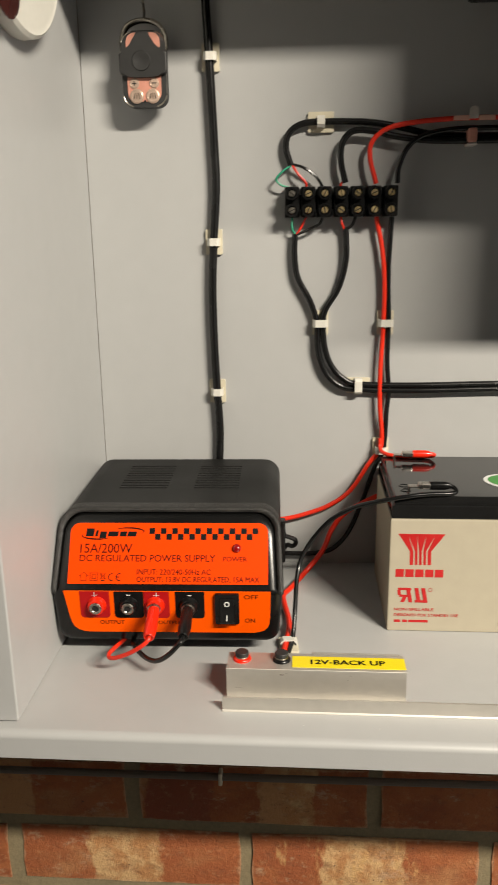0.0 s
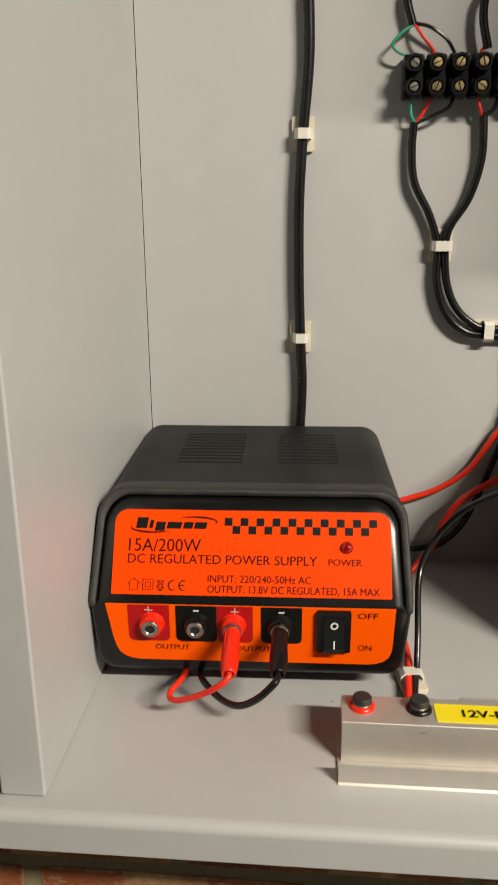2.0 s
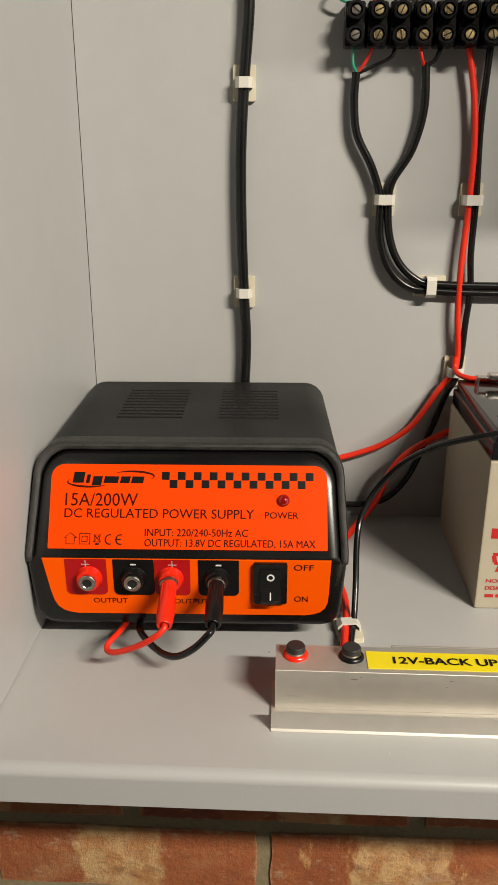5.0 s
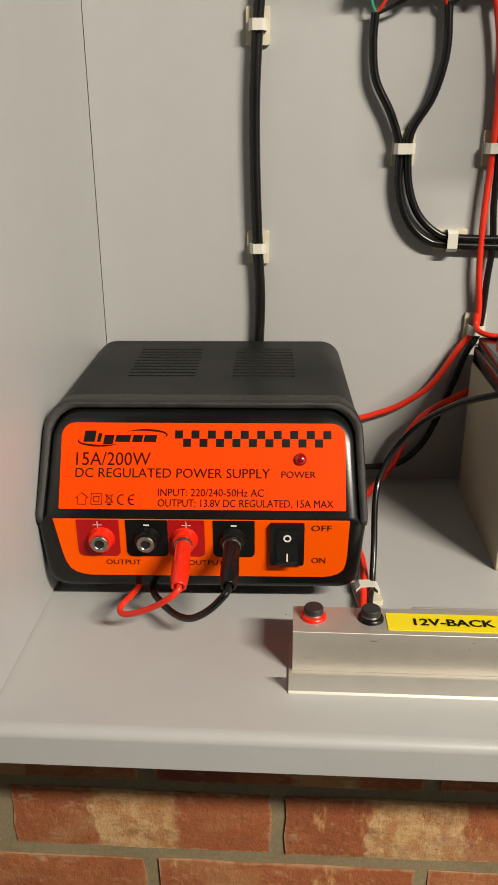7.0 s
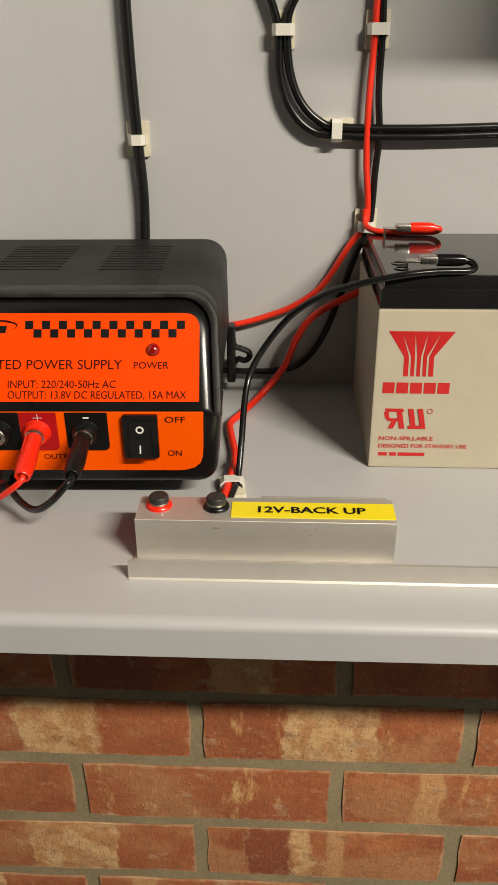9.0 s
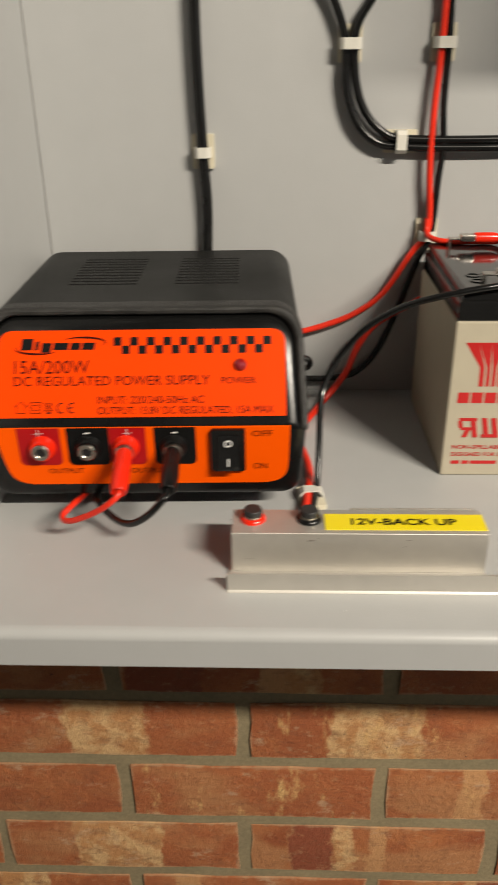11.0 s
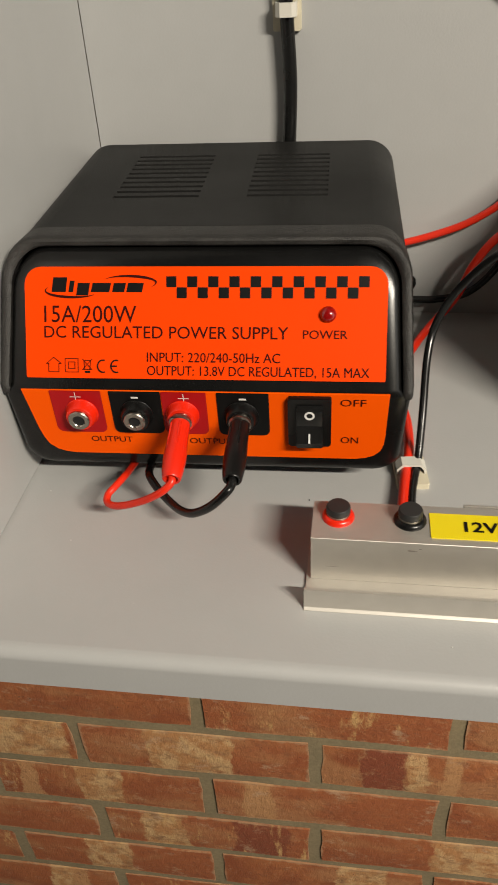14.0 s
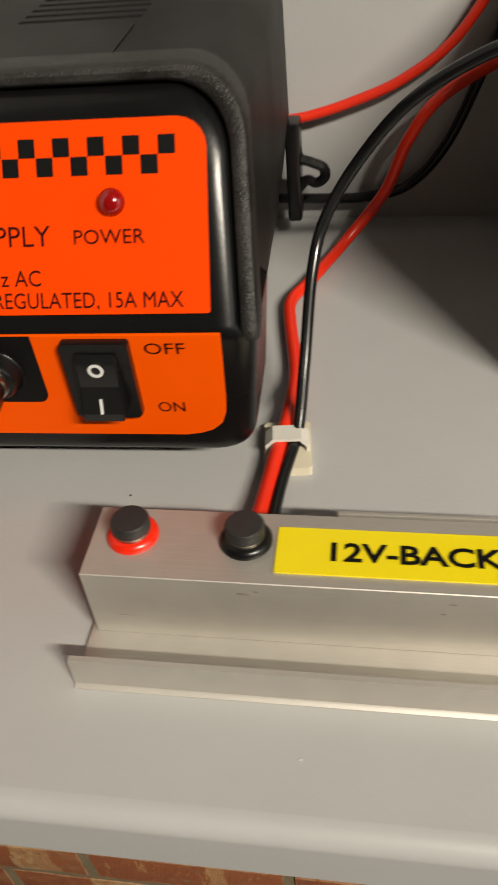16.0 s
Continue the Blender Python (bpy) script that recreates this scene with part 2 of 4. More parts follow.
def prism(poly, m, depth, bevel=0.0):
    """A flat polygon in the XY plane of m, raised by depth along its Z."""
    bm = bmesh.new()
    lo = [bm.verts.new(m @ Vector((x, y, 0))) for x, y in poly]
    hi = [bm.verts.new(m @ Vector((x, y, depth))) for x, y in poly]
    bm.faces.new(lo[::-1])
    top = bm.faces.new(hi)
    k = len(poly)
    for i in range(k):
        bm.faces.new((lo[i], lo[(i + 1) % k], hi[(i + 1) % k], hi[i]))
    if bevel:
        bmesh.ops.bevel(bm, geom=list(top.edges), offset=bevel, segments=2, affect="EDGES", profile=0.5)
    return bm


def round_rect(x0, x1, y0, y1, r, seg=5):
    """r: radius, or four of them: bottom left, bottom right, top right, top left."""
    rs = r if isinstance(r, (tuple, list)) else (r,) * 4
    out = []
    for (cx, cy, sx, sy, a), q in zip(((x0, y0, 1, 1, 180), (x1, y0, -1, 1, 270), (x1, y1, -1, -1, 0), (x0, y1, 1, -1, 90)), rs):
        if q <= 0:
            out.append((cx, cy))
            continue
        for i in range(seg + 1):
            t = radians(a + 90 * i / seg)
            out.append((cx + sx * q + q * math.cos(t), cy + sy * q + q * math.sin(t)))
    return out


def lathe(profile, m, seg=28, bm=None):
    """(radius, height) turned about Z of m."""
    bm = bm or bmesh.new()
    rings = []
    for r, h in profile:
        if r < 1e-7:
            rings.append([bm.verts.new(m @ Vector((0, 0, h)))])
        else:
            rings.append([bm.verts.new(m @ Vector((r * math.cos(2 * math.pi * i / seg), r * math.sin(2 * math.pi * i / seg), h))) for i in range(seg)])
    for a, b in zip(rings, rings[1:]):
        for i in range(seg):
            j = (i + 1) % seg
            q = [a[0]] if len(a) == 1 else [a[i], a[j]]
            w = [b[0]] if len(b) == 1 else [b[j], b[i]]
            if len(q) + len(w) > 2:
                bm.faces.new(q + w)
    return bm


def spline(pts, steps=8):
    p = [Vector(q) for q in pts]
    p = [p[0] * 2 - p[1]] + p + [p[-1] * 2 - p[-2]]
    out = []
    for i in range(1, len(p) - 2):
        for s in range(steps):
            t = s / steps
            a, b, c, d = p[i - 1], p[i], p[i + 1], p[i + 2]
            out.append(0.5 * ((2 * b) + (c - a) * t + (2 * a - 5 * b + 4 * c - d) * t * t + (3 * b - a - 3 * c + d) * t ** 3))
    out.append(p[-2].copy())
    return out


def tube(pts, r, seg=12, steps=8, bm=None):
    bm = bm or bmesh.new()
    path = spline(pts, steps)
    rings, side = [], None
    for i, c in enumerate(path):
        d = (path[min(i + 1, len(path) - 1)] - path[max(i - 1, 0)]).normalized()
        if side is None:
            side = d.orthogonal().normalized()
        side = (side - d * side.dot(d)).normalized()
        up = d.cross(side)
        rings.append([bm.verts.new(c + r * (math.cos(2 * math.pi * k / seg) * side + math.sin(2 * math.pi * k / seg) * up)) for k in range(seg)])
    for a, b in zip(rings, rings[1:]):
        for k in range(seg):
            bm.faces.new((a[k], a[(k + 1) % seg], b[(k + 1) % seg], b[k]))
    bm.faces.new(rings[0][::-1])
    bm.faces.new(rings[-1])
    return bm


def surface(origin, xdir, ydir):
    """A frame whose XY plane lies in a surface."""
    x = Vector(xdir).normalized()
    y = Vector(ydir).normalized()
    m = Matrix((x, y, x.cross(y))).transposed().to_4x4()
    m.translation = origin
    return m


def writing(name, text, m, x0, x1, y0, height, mat, parent, thick=0.0, label=""):
    """Words of the given capital height from x0 to x1 on the base line y0 of m."""
    cu = bpy.data.curves.new(name, "FONT")
    cu.body, cu.size, cu.offset, cu.resolution_u = text, 1.0, thick, 3
    tmp = bpy.data.objects.new(name, cu)
    scene.collection.objects.link(tmp)
    bpy.context.view_layer.update()
    me = bpy.data.meshes.new_from_object(tmp.evaluated_get(bpy.context.evaluated_depsgraph_get()))
    bpy.data.objects.remove(tmp)
    xs = [v.co.x for v in me.vertices]
    lo, hi = min(xs), max(xs)
    for v in me.vertices:
        v.co = m @ Vector((x0 + (v.co.x - lo) / (hi - lo) * (x1 - x0), y0 + v.co.y / 0.70 * height, 0.00022))
    me.materials.clear()
    me.materials.append(mat)
    ob = new(name, me)
    ob.parent = parent
    if label:
        tagged(ob, label)
    return ob


def bars(name, m, rects, mat, parent, lift=0.00014):
    """Flat printed bars (x0, x1, y0, y1, slant) on the surface m, in one mesh."""
    bm = bmesh.new()
    for x0, x1, y0, y1, s in rects:
        bm.faces.new([bm.verts.new(m @ Vector((x, y, lift))) for x, y in ((x0, y0), (x1, y0), (x1 + s, y1), (x0 + s, y1))])
    return part(name, bm, mat, parent)


def arc_band(m, cx, cy, rx, ry, a0, a1, w0, w1, lift=0.00035, seg=24):
    """A printed arc that swells from width w0 to w1 and back."""
    bm = bmesh.new()
    prev = None
    for i in range(seg + 1):
        u = i / seg
        a = radians(a0 + (a1 - a0) * u)
        w = w0 + (w1 - w0) * math.sin(math.pi * u)
        p = Vector((cx + rx * math.cos(a), cy + ry * math.sin(a), lift))
        q = Vector((cx + (rx - w) * math.cos(a), cy + (ry - w) * math.sin(a), lift))
        cur = (bm.verts.new(m @ p), bm.verts.new(m @ q))
        if prev:
            bm.faces.new((prev[0], cur[0], cur[1], prev[1]))
        prev = cur
    return bm


# ---- the room: brick wall behind the cabinet, plain unseen walls added to close it ----
mortar_bm = box(-1.6, 2.2, 0.0066, 0.11, -1.3, 1.36)
brick_wall = tagged(link("wall_north", mortar_bm, MORTAR, smooth=False), "red stock brick wall with sandy mortar joints", "wall", kind="structure")
for nm, b, mat, lab in (("floor", (-1.6, 2.2, -3.2, 0.11, -1.35, -1.3), CONCRETE, "grey concrete floor"),
                        ("ceiling", (-1.6, 2.2, -3.2, 0.11, 1.36, 1.41), FILL_PLASTER, "unseen added ceiling, dark cool grey to set the fill light"),
                        ("wall_west", (-1.7, -1.6, -3.2, 0.11, -1.35, 1.41), FILL_PLASTER, "unseen added wall, dark cool grey to set the fill light"),
                        # the east wall is an added reflector out of view
                        ("wall_east", (2.2, 2.3, -3.2, 0.11, -1.35, 1.41), BOUNCE, "unseen pale wall added to bounce cool light into the cabinet"),
                        ("wall_south", (-1.7, 2.3, -3.3, -3.2, -1.35, 1.41), FILL_PLASTER, "unseen added wall, dark cool grey to set the fill light")):
    tagged(link(nm, box(*b), mat, smooth=False), lab, nm.split("_")[0], kind="structure")

# ---- the wall cabinet ----
cabinet = thing("wall_cabinet", "open light-grey steel wall cabinet hung on a brick wall", "cabinet", pose(0, 0, 0))
CAB_R, CAB_T = 0.62, 0.534
part("back_panel", box(0.0003, CAB_R + 0.019, 0.0, 0.0012, -0.0165, CAB_T + 0.002), GREY, cabinet)


def shelf_profile():
    """The bottom: a folded sheet with a rounded nose and a deep front lip."""
    prof = [(-0.0005, 0.0), (-0.2330, 0.0)]
    for i in range(7):
        a = radians(90 * i / 6)
        prof.append((-0.2330 - 0.0045 * math.sin(a), -0.0040 + 0.0040 * math.cos(a)))
    prof += [(-0.2375, -0.0165), (-0.2350, -0.0172), (-0.2270, -0.0172), (-0.2270, -0.0155), (-0.2350, -0.0150), (-0.2350, -0.0045), (-0.2325, -0.0018), (-0.0005, -0.0018)]
    return prof


part("bottom", prism(shelf_profile(), surface((-0.0215, 0, 0), (0, 1, 0), (0, 0, 1)), CAB_R + 0.043), GREY, cabinet)


def side_panel(x, s):
    """A box-section side: flat inner face and rounded edges."""
    lo, hi = sorted((x, x + s * 0.0185))
    return box(lo, hi, -0.228, 0.0008, 0.0004, CAB_T, 0.0012, 3)


part("side_panel", side_panel(CAB_R, 1), GREY, cabinet)
part("side_panel", side_panel(0.0, -1), GREY, cabinet)
part("top", box(-0.0195, CAB_R + 0.0195, -0.232, -0.0004, CAB_T + 0.0005, CAB_T + 0.018, 0.0015), GREY, cabinet)
# round unit on the side
DISC = surface((0.0003, -0.140, 0.4490), (0, 1, 0), (0, 0, 1))
disc = thing("round_sounder", "round white plastic unit with a dark red lens", "sounder", DISC)
part("housing", lathe([(0, 0), (0.0735, 0), (0.0740, 0.0012), (0.0735, 0.0080), (0.0715, 0.0098), (0.0680, 0.0090), (0.0200, 0.0090), (0.0195, 0.0080), (0, 0.0080)], Matrix.Identity(4), 64), STRAP, disc)
part("lens", lathe([(0, 0.0090), (0.0205, 0.0090), (0.0205, 0.0096), (0.0150, 0.0104), (0, 0.0108)], Matrix.Translation((-0.0300, -0.0510, 0)), 32), REDLENS, disc, "dark red lens")

# ---- the power supply ----
psu = thing("power_supply", "black bench power supply with a bright orange front", "power supply", pose(0.0752, -0.1562, 0.0, 0, 0, 1.6))
SLOPE = 0.59
COSA = 1 / math.sqrt(1 + SLOPE * SLOPE)


def y_front(z):
    return (z - 0.050) * SLOPE if z > 0.050 else (0.050 - z) * 0.04


def half_outline(inset=0.0, seg=7):
    """The right half of the front's outline, from the top middle down to the bottom middle."""
    top, bot, r1, r2 = 0.0942 - inset, 0.0125 + inset, 0.013, 0.0095
    w1, wm, w2 = 0.0722 - inset, 0.0738 - inset, 0.0700 - inset
    out = [(0.0, top), (w1 - r1, top)]
    for i in range(1, seg + 1):
        a = radians(90 - 90 * i / seg)
        out.append((w1 - r1 + r1 * math.cos(a), top - r1 + r1 * math.sin(a)))
    out += [(wm, 0.0500), (wm, 0.0460)]
    for i in range(1, seg + 1):
        a = radians(-90 * i / seg)
        out.append((w2 + 0.002 - r2 + r2 * math.cos(a), bot + r2 + r2 * math.sin(a)))
    out.append((0.0, bot))
    return out


def ring_loft(rings, caps=(False, False)):
    """Joins half outlines (mirrored) given as lists of (x, y, z); caps: close the first or the last in level strips."""
    bm = bmesh.new()
    loops = []
    for half in rings:
        right = [bm.verts.new(p) for p in half]
        left = [right[0]] + [bm.verts.new((-x, y, z)) for x, y, z in half[1:-1]] + [right[-1]]
        loops.append((right, left))
    for (ra, la), (rb, lb) in zip(loops, loops[1:]):
        for i in range(len(ra) - 1):
            bm.faces.new((ra[i], ra[i + 1], rb[i + 1], rb[i]))
            bm.faces.new((la[i + 1], la[i], lb[i], lb[i + 1]))
    for flag, (r, l) in zip(caps, (loops[0], loops[-1])):
        if flag:
            for i in range(len(r) - 1):
                q = []
                for v in (r[i], r[i + 1], l[i + 1], l[i]):
                    if v not in q:
                        q.append(v)
                if len(q) > 2:
                    bm.faces.new(q)
    return bm


def ring(inset, dy, lift_top=0.0):
    """One ring of the front; its lower part swells out to the rim's outer edge."""
    pairs = zip(half_outline(inset + 0.0027), half_outline(inset - 0.0008))
    return [(x, y_front(z) + dy, z) for x, z in [a if a[1] > 0.048 else b for a, b in pairs]]


# front moulding: a rolled edge round the flat face that carries the foils
front_moulding = part("front_moulding", ring_loft([[(x, max(0.030, y + 0.006), z) for x, y, z in ring(0.0003, 0.0)],
     ring(0.0003, 0.0034), ring(0.0005, 0.0022), ring(0.0012, 0.0012), ring(0.0022, 0.0005), ring(0.0036, 0.0001), ring(0.0048, 0.0), ring(0.0054, 0.0)], (False, True)), BLACK, psu, "glossy black moulded front")


def hood_strip():
    """The speckled rim of the cover, over the top and down both sides."""
    prof = half_outline(0.0)
    keep = [(x, z) for x, z in prof if z >= 0.0455]
    bm = bmesh.new()
    rows = []
    for dy, ins in ((0.0130, 0.0010), (0.0118, -0.0008), (0.0030, -0.0012), (0.0010, -0.0007), (0.0003, 0.0002), (0.0003, 0.0016), (0.0009, 0.0023), (0.0060, 0.0026)):
        row = []
        for sgn in (-1, 1):
            seq = keep[::-1] if sgn < 0 else keep[1:]
            for x, z in seq:
                f = 1 - ins / 0.07
                row.append(bm.verts.new((sgn * x * f, y_front(z) * 1.0 + dy, 0.05 + (z - 0.05) * (1 - ins / 0.047))))
        rows.append(row)
    for a, b in zip(rows, rows[1:]):
        for i in range(len(a) - 1):
            bm.faces.new((a[i], a[i + 1], b[i + 1], b[i]))
    return bm


part("cover_rim", hood_strip(), SPECKLE, psu, "black speckled rim")


def cover():
    """The steel cover: a sleeve with rounded shoulders and two fields of slots in its top."""
    y0, y1, zt, zb, w, wb, r = 0.012, 0.1445, 0.0943, 0.003, 0.0722, 0.0655, 0.012
    bm = bmesh.new()
    edge = []
    for i in range(9):
        a = radians(90 * i / 8)
        edge.append((w - r + r * math.sin(a), zt - r + r * math.cos(a)))
    edge += [(w + 0.0006, 0.046), (w - 0.0024, 0.026), (wb, zb), (0.0, zb)]

    def front_y(z):
        return max(y0, y_front(z) + 0.006) if z > 0.03 else 0.028
    for sgn in (-1, 1):
        rows = []
        for f in (0, 0.96, 1.0):
            row = []
            for x, z in edge:
                k = 0.0 if f < 1 else 0.0022
                row.append(bm.verts.new((sgn * (x - k * (x > 0)), front_y(z) + (y1 - front_y(z)) * f, z - k * (1 if z > 0.05 else -1) * 0.6)))
            rows.append(row)
        for a, b in zip(rows, rows[1:]):
            for i in range(len(edge) - 1):
                bm.faces.new((a[i], a[i + 1], b[i + 1], b[i]))
        last = rows[-1]
        mid = [bm.verts.new((0, y1, v.co.z)) for v in last[:-1]]
        for i in range(len(last) - 2):
            bm.faces.new((last[i], last[i + 1], mid[i + 1], mid[i]))
    # slotted top
    xs = [-(w - r), -0.0420, -0.0075, 0.0115, 0.0432, w - r]
    ys, slot = [front_y(zt)], []
    ya, pitch, n = 0.0690, 0.0056, 10
    for i in range(n):
        ys += [ya + i * pitch, ya + i * pitch + 0.0023]
    yend = front_y(zt) + (y1 - front_y(zt)) * 0.96
    ys.append(yend)
    grid = [[bm.verts.new((x, y, zt)) for x in xs] for y in ys]
    for j in range(len(ys) - 1):
        for i in range(5):
            q = (grid[j][i], grid[j][i + 1], grid[j + 1][i + 1], grid[j + 1][i])
            if i in (1, 3) and j % 2 == 1:
                # shallow pit; its floor is coloured black for the shade of a deep slot
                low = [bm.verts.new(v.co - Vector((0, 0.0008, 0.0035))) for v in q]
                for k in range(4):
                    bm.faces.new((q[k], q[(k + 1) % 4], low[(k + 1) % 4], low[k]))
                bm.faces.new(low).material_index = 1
            else:
                bm.faces.new(q)
    a = [bm.verts.new((x, yend, zt)) for x in (xs[0], xs[-1])]
    b = [bm.verts.new((x, y1, zt - 0.0013)) for x in (xs[0] , xs[-1])]
    bm.faces.new((a[0], a[1], b[1], b[0]))
    return bm


part("cover", cover(), COVER, psu, "black painted steel cover with vent slots").data.materials.append(HOLLOW_SHADE)
part("rating_plate", prism(round_rect(-0.0285, 0.043, 0.0390, 0.0625, 0.001), surface((0, 0, 0.0943), (1, 0, 0), (0, 1, 0)), 0.0003), COVER, psu)
for fx in (-0.050, 0.050):
    for fy in (0.050, 0.125):
        part("rubber_foot", lathe([(0, 0), (0.0055, 0), (0.006, 0.001), (0.005, 0.0035), (0, 0.0035)], Matrix.Translation((fx, fy, 0.0))), RUBBER, psu)

# printed foils; UP is the frame of the sloping one, LOW of the upright one
UP = surface((0, 0.0022 * COSA * COSA + 0.0, 0.0500), (1, 0, 0), (0, SLOPE, 1))
UP.translation += UP.to_3x3().col[2] * 0.0012
LOW = surface((0, 0.0021, 0.0), (1, 0, 0), (0, -0.04, 1))
up_foil = part("upper_foil", prism(round_rect(-0.0640, 0.0650, 0.0022, 0.0417, (0.0005, 0.0005, 0.006, 0.006)), UP, 0.0008, 0.0002), ORANGE, psu, "glossy orange printed label")
UPF = UP @ Matrix.Translation((0, 0, 0.0008))
low_half = [(0.0540, 0.0192), (0.0575, 0.0196), (0.0607, 0.0208), (0.0632, 0.0230), (0.0645, 0.0262), (0.0652, 0.0310), (0.0668, 0.0487)]
low_poly = [(-x + (0.0487 - z) * 0.08, z) for x, z in low_half[::-1]] + [(x + (0.0487 - z) * 0.06, z) for x, z in low_half]
low_foil = part("lower_foil", prism(low_poly, LOW, 0.0008, 0.0002), ORANGE_LOW, psu, "amber orange printed label")
LOWF = LOW @ Matrix.Translation((0, 0, 0.0008))


def ux(u):
    return -0.0640 + u * 0.129


def uy(v):
    return 0.0022 + v * 0.0395


# maker's mark as plain slanted shapes in a swoosh
mark = [(ux(0.060 + k), ux(0.060 + k + w), uy(a), uy(b), 0.0007) for k, w, a, b in
        ((0.018, 0.040, 0.775, 0.905), (0.066, 0.013, 0.775, 0.875), (0.088, 0.034, 0.745, 0.855), (0.130, 0.052, 0.775, 0.855), (0.190, 0.034, 0.775, 0.855), (0.230, 0.044, 0.775, 0.855))]
for piece in mark:
    bars("maker_mark", UPF, [piece], INKB, up_foil)
part("swoosh", arc_band(UPF, ux(0.30), uy(0.86), 0.0098, 0.0026, 150, -35, 0.0001, 0.0009), INK, up_foil)
part("swoosh", arc_band(UPF, ux(0.135), uy(0.785), 0.0098, 0.0026, 150, 330, 0.0001, 0.0009), INK, up_foil)
sq = (ux(0.952) - ux(0.402)) / 19
for k in range(19):
    x0 = ux(0.402) + k * sq
    y0 = uy(0.915) - sq * (1 + k % 2) * 1.02
    bars("checker_square", UPF, [(x0, x0 + sq * 0.96, y0, y0 + sq, 0)], INKB, up_foil)
writing("rating", "15A/200W", UPF, ux(0.056), ux(0.318), uy(0.505), 0.0060, INK, up_foil, -0.002)
writing("title", "DC REGULATED POWER SUPPLY", UPF, ux(0.055), ux(0.737), uy(0.365), 0.0043, INK, up_foil, -0.002)
writing("power_word", "POWER", UPF, ux(0.777), ux(0.896), uy(0.372), 0.0030, INK, up_foil, -0.002)
writing("input_line", "INPUT: 220/240-50Hz AC", UPF, ux(0.347), ux(0.716), uy(0.155), 0.0034, INK, up_foil, -0.002)
writing("output_line", "OUTPUT: 13.8V DC REGULATED, 15A MAX", UPF, ux(0.347), ux(0.957), uy(0.035), 0.0034, INK, up_foil, -0.002)
# approval marks: house, double square, crossed bin, two arcs
LN = 0.00022


def strokes(pts, w=LN):
    bm = bmesh.new()
    for (xa, ya), (xb, yb) in zip(pts, pts[1:]):
        d = Vector((xb - xa, yb - ya, 0)).normalized()
        s = Vector((-d.y, d.x, 0)) * w / 2
        a, b = Vector((xa, ya, 0.00035)) - d * w / 2, Vector((xb, yb, 0.00035)) + d * w / 2
        bm.faces.new([bm.verts.new(UPF @ q) for q in (a - s, b - s, b + s, a + s)])
    return bm


hx, hy = ux(0.060), uy(0.055)
part("house_mark", strokes([(hx + 0.0008, hy), (hx + 0.0046, hy), (hx + 0.0046, hy + 0.003), (hx + 0.0055, hy + 0.003), (hx + 0.0027, hy + 0.0052), (hx, hy + 0.003), (hx + 0.0008, hy + 0.003), (hx + 0.0008, hy)]), INK, up_foil)
hx = ux(0.114)
part("square_mark", strokes([(hx, hy), (hx + 0.0048, hy), (hx + 0.0048, hy + 0.0048), (hx, hy + 0.0048), (hx, hy)]), INK, up_foil)
part("square_mark", strokes([(hx + 0.0012, hy + 0.0012), (hx + 0.0036, hy + 0.0012), (hx + 0.0036, hy + 0.0036), (hx + 0.0012, hy + 0.0036), (hx + 0.0012, hy + 0.0012)]), INK, up_foil)
hx = ux(0.164)
part("bin_mark", strokes([(hx, hy + 0.0046), (hx + 0.0034, hy + 0.001), (hx + 0.0008, hy + 0.001), (hx + 0.0005, hy + 0.0042), (hx + 0.0030, hy + 0.0042), (hx + 0.0026, hy + 0.001), (hx, hy + 0.001), (hx + 0.0034, hy + 0.0046)]), INK, up_foil)
bars("bin_bar", UPF, [(hx + 0.0007, hx + 0.0027, hy - 0.0003, hy + 0.0004, 0)], INKB, up_foil)
for k, x in enumerate((0.205, 0.243)):
    part("approval_arc", arc_band(UPF, ux(x) + 0.0022, hy + 0.0022, 0.0022, 0.0024, 70, 290, 0.00045, 0.0005), INKB, up_foil)
bars("approval_bar", UPF, [(ux(0.243) + 0.0004, ux(0.243) + 0.0024, hy + 0.0020, hy + 0.0025, 0)], INKB, up_foil)
part("power_led", lathe([(0.0029, 0), (0.0029, 0.0004), (0.0026, 0.0014), (0.0018, 0.0021), (0.0008, 0.0024), (0, 0.00245)], UPF @ Matrix.Translation((ux(0.843), uy(0.585), 0)), 20), REDLED, psu, "dark red unlit lamp")

# output sockets on their coloured fields
FIELDS = ((-0.0453, -0.0562, -0.0370, REDFOIL, 1), (-0.0245, -0.0340, -0.0150, INKB, 0), (-0.0075, -0.0147, 0.0017, REDFOIL, 1), (0.0142, 0.0055, 0.0243, INKB, 0))
for cx, xa, xb, mat, pos in FIELDS:
    f = part("polarity_field", prism(round_rect(xa, xb, 0.0297, 0.0486, (0.0025, 0.0025, 0.0003, 0.0003)), LOWF, 0.00025), mat, low_foil)
    LF = LOWF @ Matrix.Translation((0, 0, 0.00025))
    mx = (xa + xb) / 2
    bars("polarity_sign", LF, [(mx - 0.0020, mx + 0.0020, 0.0459, 0.0462, 0), (mx - 0.00015, mx + 0.00015, 0.0440, 0.0481, 0)] if pos else [(mx - 0.0013, mx + 0.0013, 0.0457, 0.0465, 0)], WHITE, f)
SOCK_Z = 0.0388
